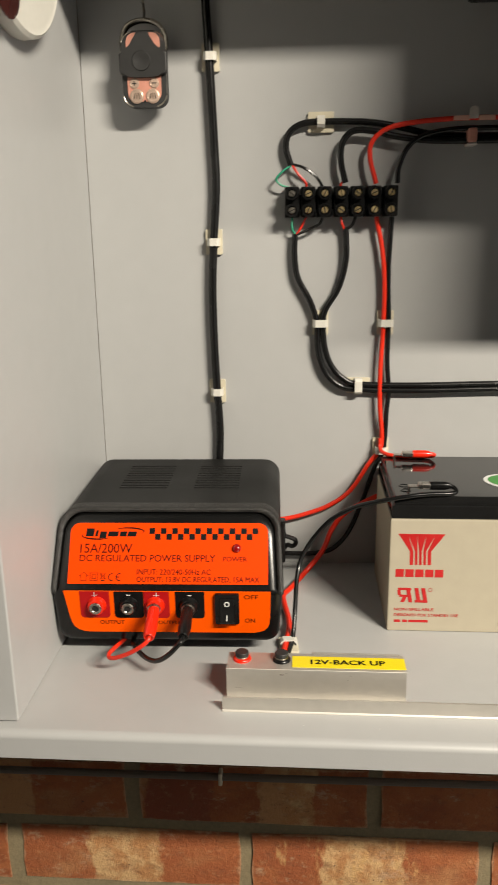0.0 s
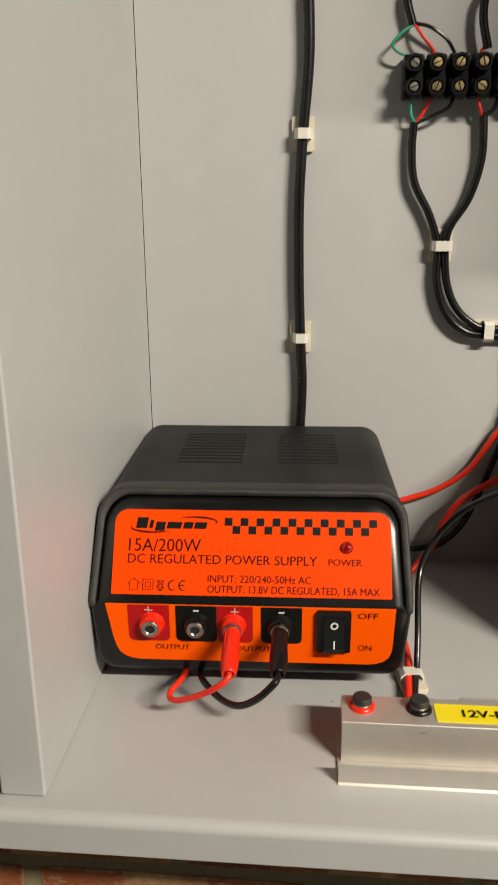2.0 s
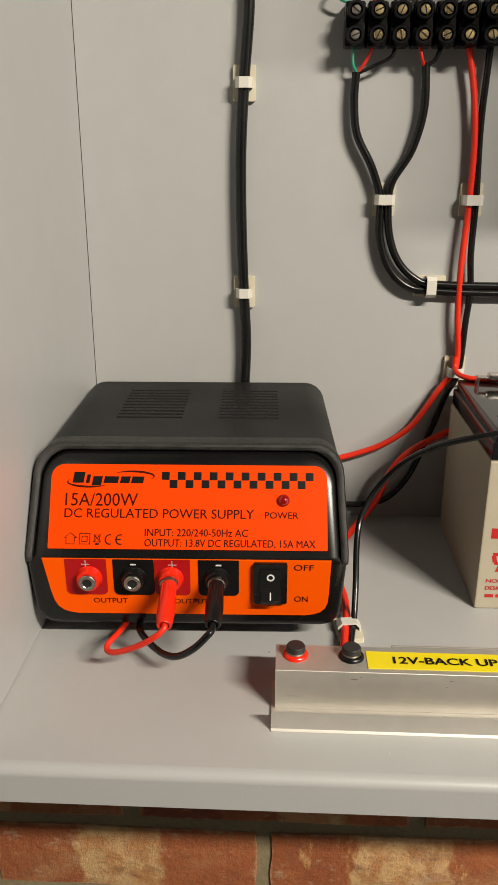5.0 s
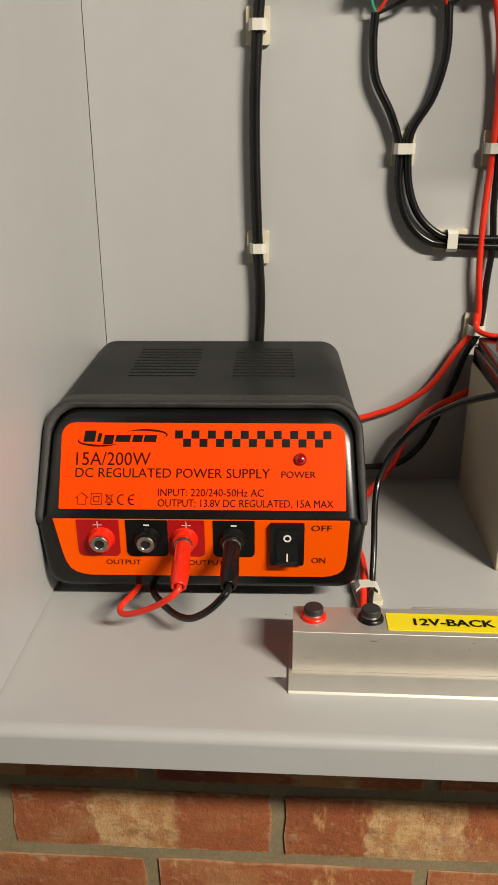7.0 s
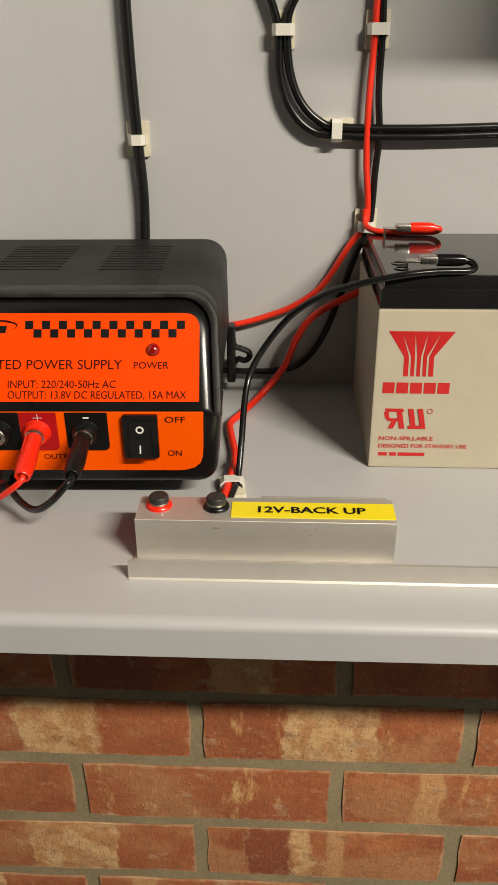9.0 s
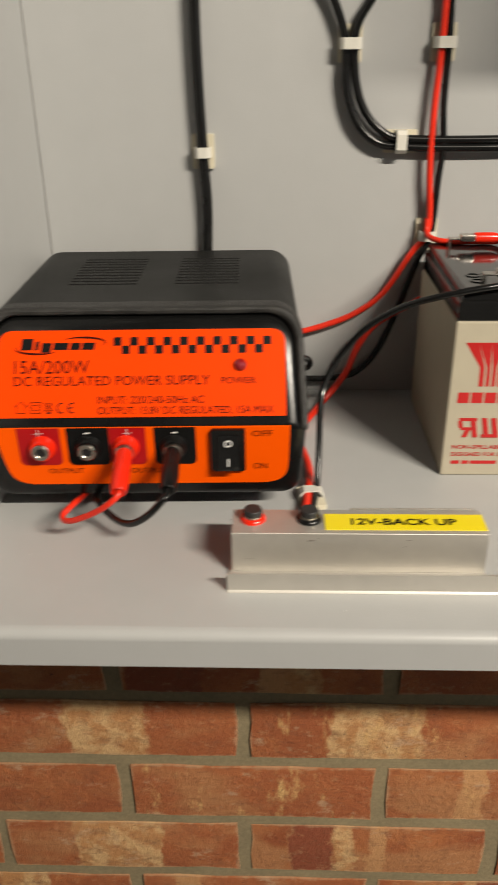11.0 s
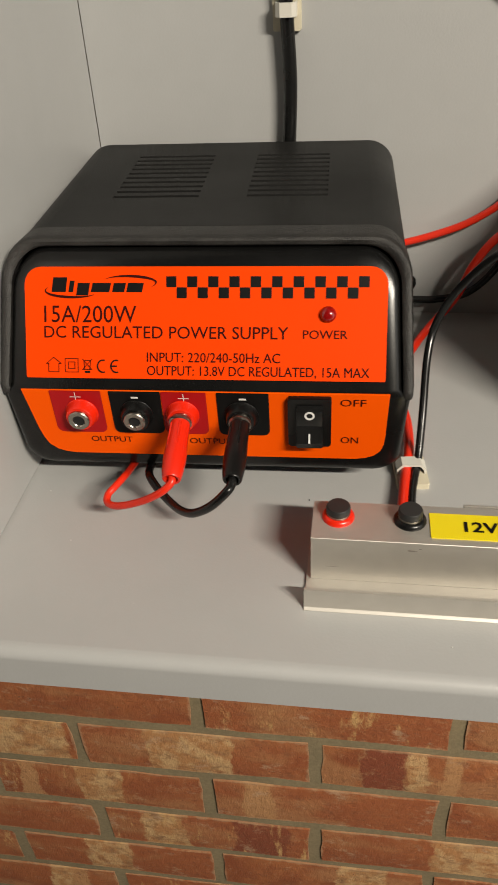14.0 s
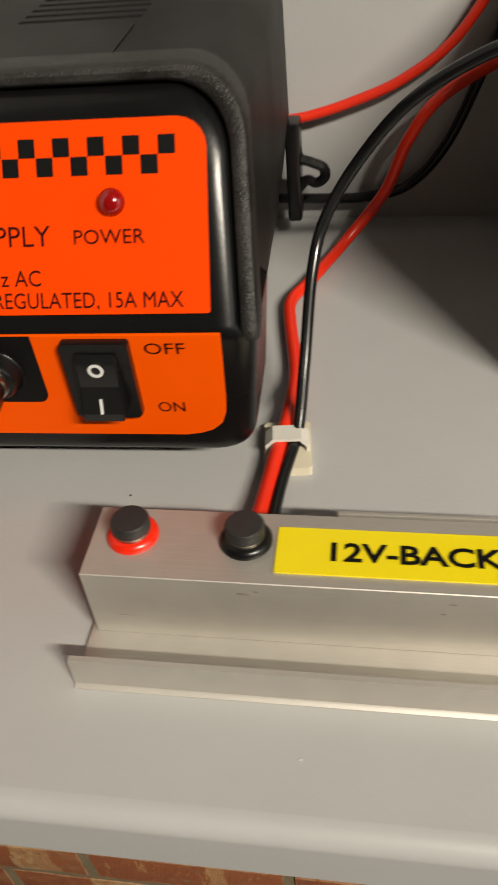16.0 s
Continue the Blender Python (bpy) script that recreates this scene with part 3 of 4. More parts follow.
for cx, xa, xb, mat, pos in FIELDS:
    S = LOWF @ Matrix.Translation((cx, SOCK_Z, 0))
    body = part("socket", lathe([(0.0062, 0), (0.0062, 0.0007), (0.0058, 0.0012), (0.0055, 0.0034), (0.0049, 0.0044), (0.0041, 0.0045), (0.0, 0.0045)], S), REDP if pos else BLACK, psu)
    part("socket_sleeve", lathe([(0.0040, 0.0042), (0.0040, 0.0053), (0.0037, 0.0057), (0.0024, 0.0057), (0.0021, 0.0054), (0.0021, 0.0047), (0.0, 0.0047)], S), CHROME, body, "nickel socket sleeve")
    # black disc whose colour stands in for the shade down the bore
    part("bore_shade", lathe([(0.00205, 0.0049), (0.00205, 0.0053), (0.0018, 0.0050), (0, 0.0049)], S), HOLLOW_SHADE, body)
writing("output_word", "OUTPUT", LOWF, -0.0440, -0.0280, 0.0252, 0.0026, INK, low_foil, -0.002)
writing("output_word", "OUTPUT", LOWF, -0.0060, 0.0100, 0.0252, 0.0026, INK, low_foil, -0.002)
writing("off_word", "OFF", LOWF, 0.0497, 0.0588, 0.0437, 0.0030, INK, low_foil, -0.002)
writing("on_word", "ON", LOWF, 0.0502, 0.0565, 0.0268, 0.0030, INK, low_foil, -0.002)
# rocker switch
switch = part("rocker_switch", prism(round_rect(0.0311, 0.0466, 0.0266, 0.0478, 0.0008), LOWF, 0.0022, 0.0006), BLACK, psu, "black rocker switch")


def rocker():
    bm = bmesh.new()
    M = LOWF @ Matrix.Translation((0.0389, 0.0372, 0.0022))
    prof = [(-0.0082, 0.0), (-0.0082, 0.0042), (-0.0060, 0.0040), (0.0, 0.0018), (0.0060, 0.0012), (0.0082, 0.0008), (0.0082, 0.0)]
    a = [bm.verts.new(M @ Vector((-0.0048, y, z))) for y, z in prof]
    b = [bm.verts.new(M @ Vector((0.0048, y, z))) for y, z in prof]
    bm.faces.new(a[::-1])
    bm.faces.new(b)
    for i in range(len(prof)):
        j = (i + 1) % len(prof)
        bm.faces.new((a[i], a[j], b[j], b[i]))
    bmesh.ops.bevel(bm, geom=list(bm.edges), offset=0.0003, segments=2, affect="EDGES")
    return bm


part("rocker", rocker(), LID, switch)
RK = LOWF @ Matrix.Translation((0.0389, 0.0372, 0.0022))
part("off_ring", lathe([(0.0011, 0.0002), (0.0018, 0.0002), (0.0018, 0.0004), (0.0011, 0.0004), (0.0011, 0.0002)], RK @ Matrix.Translation((0, 0.0047, 0.0014)), 20), WHITE, switch)
part("on_bar", box(-0.0003, 0.0003, -0.0018, 0.0018, 0, 0.0003), WHITE, switch).matrix_local = RK @ Matrix.Translation((0, -0.0040, 0.0036)) @ pose(0, 0, 0, -20)


# ---- plugs and the lead that loops under the power supply ----
def plug(name, at, end, mat, lab, tail):
    root = thing(name, lab, "plug")
    at, end = Vector(at), Vector(end)
    d = end - at
    M = Matrix.Translation(at) @ d.to_track_quat("Z", "Y").to_matrix().to_4x4()
    L = d.length
    part("collar", lathe([(0.0, 0.0), (0.0039, 0.0), (0.0041, 0.0004), (0.0041, 0.0011), (0.0037, 0.0014), (0, 0.0014)], M), CHROME, root, "nickel collar")
    part("grip", lathe([(0.0, 0.0010), (0.0034, 0.0010), (0.0036, 0.0016), (0.0037, L * 0.30), (0.0040, L * 0.56), (0.0041, L * 0.66), (0.0038, L * 0.86), (0.0033, L * 0.985), (0.0030, L), (0.0023, L * 0.995), (0.0021, L * 0.93), (0.0, L * 0.92)], M), mat, root)
    for k in range(6):
        a = k * math.pi / 3 + 0.3
        part("grip_rib", box(-0.0005, 0.0005, -0.0005, 0.0005, 0.0025, L * 0.50, 0.0002), mat, root).matrix_local = M @ Matrix.Translation((0.0034 * math.cos(a), 0.0034 * math.sin(a), 0))
    part("lead", tube([end - d * 0.06] + tail, 0.00135 if mat is REDP else 0.0016), PVCR if mat is REDP else PVCK, root)
    return root


plug("red_banana_plug", (0.0680, -0.1617, 0.0392), (0.0688, -0.1860, 0.0320), REDP, "red banana plug with a looped red lead",
     [(0.0688, -0.1868, 0.0312), (0.0650, -0.1885, 0.0280), (0.0570, -0.1868, 0.0220), (0.0472, -0.1835, 0.0163), (0.0420, -0.1800, 0.0142), (0.0410, -0.1765, 0.0150), (0.0428, -0.1730, 0.0160), (0.0450, -0.1670, 0.0162), (0.0447, -0.1590, 0.0130), (0.0440, -0.1400, 0.0070), (0.0420, -0.1200, 0.0040)])
plug("black_banana_plug", (0.0896, -0.1612, 0.0392), (0.0900, -0.1868, 0.0335), BLACK, "black banana plug with a looped black lead",
     [(0.0898, -0.1880, 0.0325), (0.0880, -0.1905, 0.0308), (0.0822, -0.1900, 0.0240), (0.0752, -0.1862, 0.0172), (0.0692, -0.1810, 0.0134), (0.0630, -0.1740, 0.0116), (0.0572, -0.1680, 0.0128), (0.0532, -0.1620, 0.0138), (0.0512, -0.1500, 0.0100), (0.0505, -0.1250, 0.0050)])

# ---- the aluminium terminal bar ----
bar = thing("terminal_bar", "satin aluminium terminal bar with two binding posts", "terminal bar", pose(0, 0, 0))
part("channel", prism([(-0.1985, 0.0012), (-0.1985, 0.02012), (-0.19832, 0.0203), (-0.1800, 0.0203), (-0.1795, 0.0198), (-0.1795, 0.0), (-0.1810, 0.0), (-0.1810, 0.0188), (-0.1970, 0.0188), (-0.1970, 0.0012)],
     surface((0.1172, 0, 0), (0, 1, 0), (0, 0, 1)), 0.1060), ALU, bar)
part("end_cap", box(0.1174, 0.1182, -0.1970, -0.1810, 0.0004, 0.0188), ALU, bar)
part("base_angle", prism([(-0.2096, 0.0), (-0.2096, 0.0010), (-0.1990, 0.0011), (-0.1800, 0.0011), (-0.1800, 0.0)],
     surface((0.1157, 0, 0), (0, 1, 0), (0, 0, 1)), 0.1080), ALU, bar)
part("front_lip", prism([(-0.2121, 0.0), (-0.2121, 0.0002), (-0.2115, 0.0006), (-0.2112, 0.0010), (-0.2110, 0.0087), (-0.2098, 0.0087), (-0.2098, 0.0)],
     surface((0.1157, 0, 0), (0, 1, 0), (0, 0, 1)), 0.3000), ALU, bar)
part("rear_plate", box(0.168, 0.2215, -0.1793, -0.1783, 0.0, 0.0205, 0.0002), ALU, bar)
tape = part("label_tape", prism(round_rect(0.1562, 0.2232, -0.1956, -0.1838, 0.0003), surface((0, 0, 0.0203), (1, 0, 0), (0, 1, 0)), 0.0004), YELLOW, bar, "yellow label tape with black capitals")
writing("tape_lettering", "12V-BACK UP", surface((0, 0, 0.0207), (1, 0, 0), (0, 1, 0)), 0.1672, 0.2115, -0.1922, 0.0046, INKB, tape, 0.025)
for px, mat, nm in ((0.1258, REDP, "red"), (0.1497, BLACK, "black")):
    P = Matrix.Translation((px, -0.1875, 0.0203))
    post = part("binding_post", lathe([(0, 0), (0.0055, 0), (0.0055, 0.0006), (0.0050, 0.0014), (0.0042, 0.0018), (0, 0.0018)], P), mat, bar, nm + " binding post base")
    part("metal_collar", lathe([(0, 0.0016), (0.0041, 0.0016), (0.0041, 0.0026), (0, 0.0026)], P), CHROME, post)
    part("cap", lathe([(0, 0.0024), (0.0040, 0.0024), (0.0041, 0.0028), (0.0041, 0.0045), (0.0037, 0.0051), (0, 0.0053)], P @ pose(0, 0, 0, 0, 0, 0)), RUBBER, post, "dull black cap")

FACE = surface((0, -0.1985, 0), (1, 0, 0), (0, 0, 1))
for cx, cz, w, h in ((0.1500, 0.0168, 0.0042, 0.0011), (0.1528, 0.0178, 0.0010, 0.0005), (0.1905, 0.0172, 0.0022, 0.0005), (0.1890, 0.0140, 0.0010, 0.0006), (0.1240, 0.0075, 0.0060, 0.0002)):
    poly = [(cx + w / 2 * math.cos(a) * (0.7 + 0.3 * math.cos(3 * a)), cz + h / 2 * math.sin(a) * (0.8 + 0.2 * math.cos(2 * a))) for a in [k * math.pi / 5 for k in range(10)]]
    part("scuff", prism(poly, FACE, 0.00004), SCUFF, bar)

# ---- the battery ----
battery = thing("battery", "sealed lead battery with a cream case and glossy black lid", "battery", pose(0, 0, 0))
BX0, BX1, BY0, BY1 = 0.2206, 0.3716, -0.1130, -0.0150
part("case", box(BX0, BX1, BY0, BY1, 0.0, 0.0830, 0.0012), CREAM, battery, "cream plastic case")
lid = part("lid", box(BX0 + 0.0006, BX1 - 0.0006, BY0 + 0.0006, BY1 - 0.0006, 0.0830, 0.0925, 0.0008), LID, battery, "glossy black lid")
part("lid_top", box(BX0 + 0.0022, BX1 - 0.0022, BY0 + 0.0022, BY1 - 0.0022, 0.0920, 0.0985, 0.0010), LID, lid)
FR = surface((0, BY0, 0), (1, 0, 0), (0, 0, 1))


def fan_mark():
    """Five upright strips that spread and join into a wedge, with tapering gaps."""
    bm = bmesh.new()
    n = 5
    for k in range(n):
        rows = []
        for z, x0, x1, g in ((0.0500, 0.2345, 0.2488, 0.00055), (0.0600, 0.2342, 0.2484, 0.00050), (0.0716, 0.2268, 0.2566, 0.00003)):
            w = (x1 - x0) / n
            rows.append([bm.verts.new(FR @ Vector((x0 + k * w + (g if k else 0), z, 0.00012))), bm.verts.new(FR @ Vector((x0 + (k + 1) * w - (g if k < n - 1 else 0), z, 0.00012)))])
        for p, q in zip(rows, rows[1:]):
            bm.faces.new((p[0], p[1], q[1], q[0]))
    bm.faces.new([bm.verts.new(FR @ Vector((x, z, 0.00016))) for x, z in ((0.22690, 0.0713), (0.25650, 0.0713), (0.2572, 0.0726), (0.2262, 0.0726))])
    return bm


part("fan_mark", fan_mark(), BATRED, battery)
for i in range(5):
    bars("maker_mark", FR, [(0.2252 + i * 0.0066, 0.2252 + i * 0.0066 + 0.0057, 0.0411, 0.0468, 0)], BATRED, battery)
# slanted approval mark in plain strokes
for i, piece in enumerate(((0.2275, 0.2365, 0.0312, 0.0330, -0.0004), (0.2275, 0.2298, 0.0275, 0.0312, -0.0008), (0.2285, 0.2350, 0.0262, 0.0278, -0.0003), (0.2292, 0.2318, 0.0222, 0.0264, 0.0016),
              (0.2348, 0.2374, 0.0222, 0.0314, -0.0018), (0.2402, 0.2428, 0.0238, 0.0330, -0.0018), (0.2392, 0.2452, 0.0222, 0.0240, -0.0003), (0.2452, 0.2478, 0.0222, 0.0330, -0.0022))):
    bars("approval_mark", FR, [piece], BATRED, battery, 0.0001 + 0.00004 * i)
part("registered_ring", arc_band(FR, 0.2492, 0.0318, 0.0014, 0.0014, 0, 360, 0.0003, 0.0003), BATRED, battery)
writing("print_line", "NON-SPILLABLE", FR, 0.2252, 0.2520, 0.0158, 0.0021, BATRED, battery, 0.014)
writing("print_line", "DESIGNED FOR STANDBY USE", FR, 0.2252, 0.2690, 0.0116, 0.0021, BATRED, battery, 0.014)
bars("small_print", FR, [(0.2254 + a, 0.2254 + b, 0.0070, 0.0089, 0) for a, b in ((0, 0.0044), (0.0056, 0.0090), (0.0098, 0.0232))], BATRED, battery)
bars("small_print", FR, [(0.2965, 0.340, 0.0125, 0.0145, 0), (0.2965, 0.352, 0.0060, 0.0080, 0)], INKB, battery)
TOPF = surface((0, 0, 0.0985), (1, 0, 0), (0, 1, 0))
st = part("round_sticker", lathe([(0, 0), (0.0150, 0), (0.0150, 0.0003), (0, 0.0003)], TOPF @ Matrix.Translation((0.3035, -0.0770, 0)), 36), WHITE, battery, "white and green round sticker")
part("sticker_print", lathe([(0, 0.0003), (0.0120, 0.0003), (0.0120, 0.0005), (0, 0.0005)], TOPF @ Matrix.Translation((0.3035, -0.0770, 0)), 36), GREEN, st)

# moulded polarity rings in the lid
for rx, ry in ((0.2318, -0.0985), (0.2318, -0.0885)):
    part("moulded_ring", lathe([(0.0036, 0), (0.0036, 0.0004), (0.0026, 0.0004), (0.0026, 0.0)], TOPF @ Matrix.Translation((rx, ry, 0)), 24), LID, lid)


def spade(y, x, mat, tail, lab):
    root = thing("spade_connector", lab, "connector")
    part("blade", box(x - 0.0060, x + 0.0005, y - 0.0028, y + 0.0028, 0.1032, 0.1040, 0.0002), TIN, root)
    part("barrel", box(x, x + 0.0085, y - 0.0031, y + 0.0031, 0.1022, 0.1060, 0.0010), TIN, root, "tinned crimp barrel")
    part("sleeve", lathe([(0, 0), (0.0026, 0), (0.0029, 0.001), (0.0029, 0.010), (0.0023, 0.013), (0, 0.0135)], surface((x + 0.0080, y, 0.1040), (0, 1, 0), (0, 0, 1))), mat, root, "insulating sleeve")
    part("wire", tube(tail, 0.0016), PVCR if mat is REDP else PVCK, root)
    part("tab", box(x - 0.0062, x - 0.0052, y - 0.0030, y + 0.0030, 0.0978, 0.1036), TIN, root)


spade(-0.1045, 0.2385, PVCK, [(0.2585, -0.1045, 0.1040), (0.2625, -0.1050, 0.1030), (0.2635, -0.1080, 0.1012), (0.2590, -0.1105, 0.1003), (0.2450, -0.1118, 0.1003), (0.2300, -0.1135, 0.0990), (0.2120, -0.1125, 0.0950),
      (0.1960, -0.1060, 0.0880), (0.1810, -0.0990, 0.0760), (0.1690, -0.0950, 0.0600), (0.1612, -0.1000, 0.0475), (0.1582, -0.1080, 0.0365), (0.1570, -0.1240, 0.0195), (0.1560, -0.1340, 0.0075), (0.1550, -0.1400, 0.0045), (0.1528, -0.1560, 0.0040), (0.1518, -0.1790, 0.0060)],
      "crimped spade connector with a black lead on the battery")
spade(-0.0300, 0.2370, REDP, [(0.2570, -0.0300, 0.1040), (0.2605, -0.0295, 0.1035), (0.2615, -0.0265, 0.1020), (0.2570, -0.0235, 0.1003), (0.2440, -0.0225, 0.1002), (0.2300, -0.0205, 0.1000), (0.2235, -0.0140, 0.1010), (0.2225, -0.0085, 0.1040), (0.2225, -0.0075, 0.1100)],
      "crimped spade connector with a red lead on the battery")

# ---- wiring on the back panel ----


def clip(x, z, turn=0.0, w=0.0125, h=0.0185, arch=0.0092, rise=0.0098, m=None, lab="cream cable clip stuck on the grey panel"):
    """A stick-on cable clip: a bevelled pad with a nylon strap bridging the cable."""
    root = thing("cable_clip", lab, "cable clip", m if m is not None else surface((x, 0, z), (math.cos(turn), 0, math.sin(turn)), (-math.sin(turn), 0, math.cos(turn))), "cable clips")
    part("pad", prism(round_rect(-w / 2, w / 2, -h / 2, h / 2, 0.0008), Matrix.Identity(4), 0.0026, 0.0005), PAD, root, "cream adhesive pad")
    prof = [(-arch / 2, 0.0022), (-arch / 2, rise - 0.002), (-arch / 2 + 0.002, rise), (arch / 2 - 0.002, rise), (arch / 2, rise - 0.002), (arch / 2, 0.0022)]
    inner = [(x * 0.86, max(0.0022, y - 0.0009) if abs(x) > arch / 2 - 0.0001 and y < 0.003 else y - 0.0009) for x, y in prof[::-1]]
    part("strap", prism(prof + inner, surface((0, 0.0028, 0), (1, 0, 0), (0, 0, 1)), 0.0056, 0.0), STRAP, root, "white nylon strap")
    return root


for x, z in ((0.0948, 0.3885), (0.0942, 0.2615), (0.0942, 0.1470)):
    clip(x, z)
clip(0.1745, 0.2005, arch=0.0115)
clip(0.2240, 0.2005, arch=0.0115)
clip(0.2235, 0.1000)
clip(0.2045, 0.1515, radians(90), 0.0120, 0.0185, 0.0120)
clip(0.1735, 0.3440, radians(90), 0.0140, 0.0185, 0.0080)


def cable(name, pts, r, mat, lab, y=None, seg=12):
    p = [(a, y, b) if y is not None else (a, b, c) for a, b, *c in pts] if y is not None else pts
    ob = link(name, tube(p, r, seg), mat)
    return tagged(ob, lab, "cable")


Y1 = -0.0052
cable("mains_cable", [(0.0915, 0.470), (0.0925, 0.424), (0.0942, 0.389), (0.0962, 0.335), (0.0970, 0.300), (0.0942, 0.2615), (0.0925, 0.225), (0.0928, 0.185), (0.0942, 0.147), (0.0956, 0.117), (0.0945, 0.085), (0.0935, 0.060)], 0.0031, PVCK, "black round mains cable clipped down the grey panel", Y1)
cable("black_cable", [(0.1520, 0.3150), (0.1485, 0.3270), (0.1505, 0.3365), (0.1590, 0.3425), (0.1735, 0.3440), (0.2050, 0.3432), (0.2260, 0.3400), (0.2500, 0.3345), (0.2750, 0.3325), (0.3300, 0.3325)], 0.0023, PVCK, "black cable bundled along the grey panel", Y1)
cable("black_cable", [(0.1915, 0.3020), (0.1880, 0.3170), (0.1892, 0.3300), (0.1970, 0.3370), (0.2110, 0.3365), (0.2280, 0.3325), (0.2520, 0.3295), (0.2800, 0.3290), (0.3300, 0.3290)], 0.0023, PVCK, "black cable bundled along the grey panel", -0.0085)
cable("red_wire", [(0.2135, 0.3010), (0.2085, 0.3190), (0.2105, 0.3305), (0.2220, 0.3385), (0.2420, 0.3420), (0.2660, 0.3435), (0.2900, 0.3438), (0.3300, 0.3430)], 0.0018, PVCR, "red wire from the terminal strip", -0.0100)
cable("black_wire", [(0.2285, 0.3010), (0.2292, 0.3120), (0.2350, 0.3250), (0.2460, 0.3330), (0.2660, 0.3365), (0.2900, 0.3370), (0.3300, 0.3365)], 0.0018, PVCK, "black wire from the terminal strip", -0.0105)
cable("black_cable", [(0.1552, 0.2665), (0.1548, 0.2520), (0.1572, 0.2350), (0.1665, 0.2175), (0.1720, 0.2005), (0.1728, 0.1810), (0.1785, 0.1635), (0.1895, 0.1522), (0.2045, 0.1490), (0.2500, 0.1480), (0.3120, 0.1495), (0.3800, 0.1495)], 0.0023, PVCK, "black two-core cable clipped to the grey panel", Y1)
cable("black_cable", [(0.1925, 0.2710), (0.1932, 0.2480), (0.1880, 0.2270), (0.1785, 0.2110), (0.1766, 0.1990), (0.1784, 0.1810), (0.1842, 0.1665), (0.1942, 0.1566), (0.2066, 0.1530), (0.2500, 0.1522), (0.3120, 0.1535), (0.3800, 0.1535)], 0.0023, PVCK, "black two-core cable clipped to the grey panel", Y1)
cable("red_wire", [(0.2145, 0.2780, ), (0.2195, 0.2550), (0.2220, 0.2310), (0.2222, 0.2005), (0.2210, 0.1640), (0.2215, 0.1370), (0.2238, 0.1120), (0.2225, 0.1000), (0.2150, 0.0900), (0.2000, 0.0660), (0.1830, 0.0530), (0.1660, 0.0460), (0.1500, 0.0415), (0.1380, 0.0400)], 0.0018, PVCR, "red wire from the terminal strip down to the power supply", -0.0064)
cable("black_wire", [(0.2260, 0.2780), (0.2248, 0.2400), (0.2262, 0.2005), (0.2262, 0.1710), (0.2280, 0.1490), (0.2270, 0.1310), (0.2255, 0.1000), (0.2190, 0.0850), (0.2110, 0.0600), (0.2000, 0.0310), (0.1870, 0.0150), (0.1720, 0.0105), (0.1560, 0.0100), (0.1380, 0.0105)], 0.0019, PVCK, "black wire from the terminal strip down to the power supply", -0.0052)
cable("red_wire", [(0.2380, -0.0072, 0.0690), (0.2200, -0.0100, 0.0620), (0.1960, -0.0200, 0.0520), (0.1850, -0.0220, 0.0380), (0.1780, -0.0220, 0.0200), (0.1640, -0.0300, 0.0045), (0.1535, -0.0540, 0.0030), (0.1478, -0.0670, 0.0028), (0.1485, -0.0800, 0.0028),
      (0.1525, -0.1070, 0.0032), (0.1525, -0.1300, 0.0050), (0.1512, -0.1390, 0.0042), (0.1495, -0.1580, 0.0040), (0.1480, -0.1790, 0.0060)], 0.0021, PVCR, "red wire clipped on the cabinet bottom")
floor_clip = clip(0, 0, m=surface((0.1530, -0.1385, 0.0), (0.99, 0.10, 0), (-0.10, 0.99, 0)), arch=0.0115, rise=0.0070, lab="cream cable clip stuck on the cabinet bottom")

# cord grip at the back of the power supply
grip = thing("cord_grip", "black plastic cord grip with a loop beside the power supply", "cord grip", pose(0.1428, -0.0160, 0.0))
part("bracket", box(0.0, 0.0052, -0.0050, 0.0050, 0.008, 0.0440, 0.0012), BLACK, grip)
part("loop", tube([(0.003, -0.001, 0.0380), (0.0045, -0.001, 0.0310), (0.0090, -0.001, 0.0290), (0.0130, -0.001, 0.0270), (0.0135, -0.001, 0.0235), (0.0105, -0.001, 0.0215), (0.0070, -0.001, 0.0225), (0.0035, -0.001, 0.0190)], 0.0019, 8), BLACK, grip)

# screw terminal strip
strip = thing("terminal_strip", "black seven-way screw terminal strip with cable ends", "terminal strip", pose(0.1480, 0, 0.2890))
PITCH = 0.01185
for k in range(7):
    x = 0.0050 + k * PITCH
    way = part("terminal_way", box(x - 0.0053, x + 0.0053, -0.0125, -0.0004, -0.0108, 0.0108, 0.0010), BLACK, strip)
    for z in (-0.0058, 0.0058):
        tower = part("screw_tower", lathe([(0, 0), (0.0047, 0), (0.0047, 0.0046), (0.0042, 0.0052), (0.0033, 0.0052), (0.0033, 0.0030), (0, 0.0030)], surface((x, -0.0125, z), (1, 0, 0), (0, 0, 1)), 18), BLACK, way)
    for z in (-0.0058, 0.0058):
        a = 0.4 + 0.7 * ((k * 5 + (z > 0) * 3) % 4)
        S = surface((x, -0.0164, z), (math.cos(a), 0, math.sin(a)), (-math.sin(a), 0, math.cos(a)))
        sc = part("brass_screw", lathe([(0, 0), (0.0024, 0), (0.0024, 0.0012), (0.0020, 0.0016), (0, 0.0017)], S, 16), BRASS if k else CHROME, strip, "brass slotted screw" if k else "steel slotted screw")
        # raised black bar, painted shade in place of a cut slot
        part("slot", box(-0.0021, 0.0021, -0.0003, 0.0003, 0.0014, 0.00185), HOLLOW_SHADE, sc).matrix_local = S
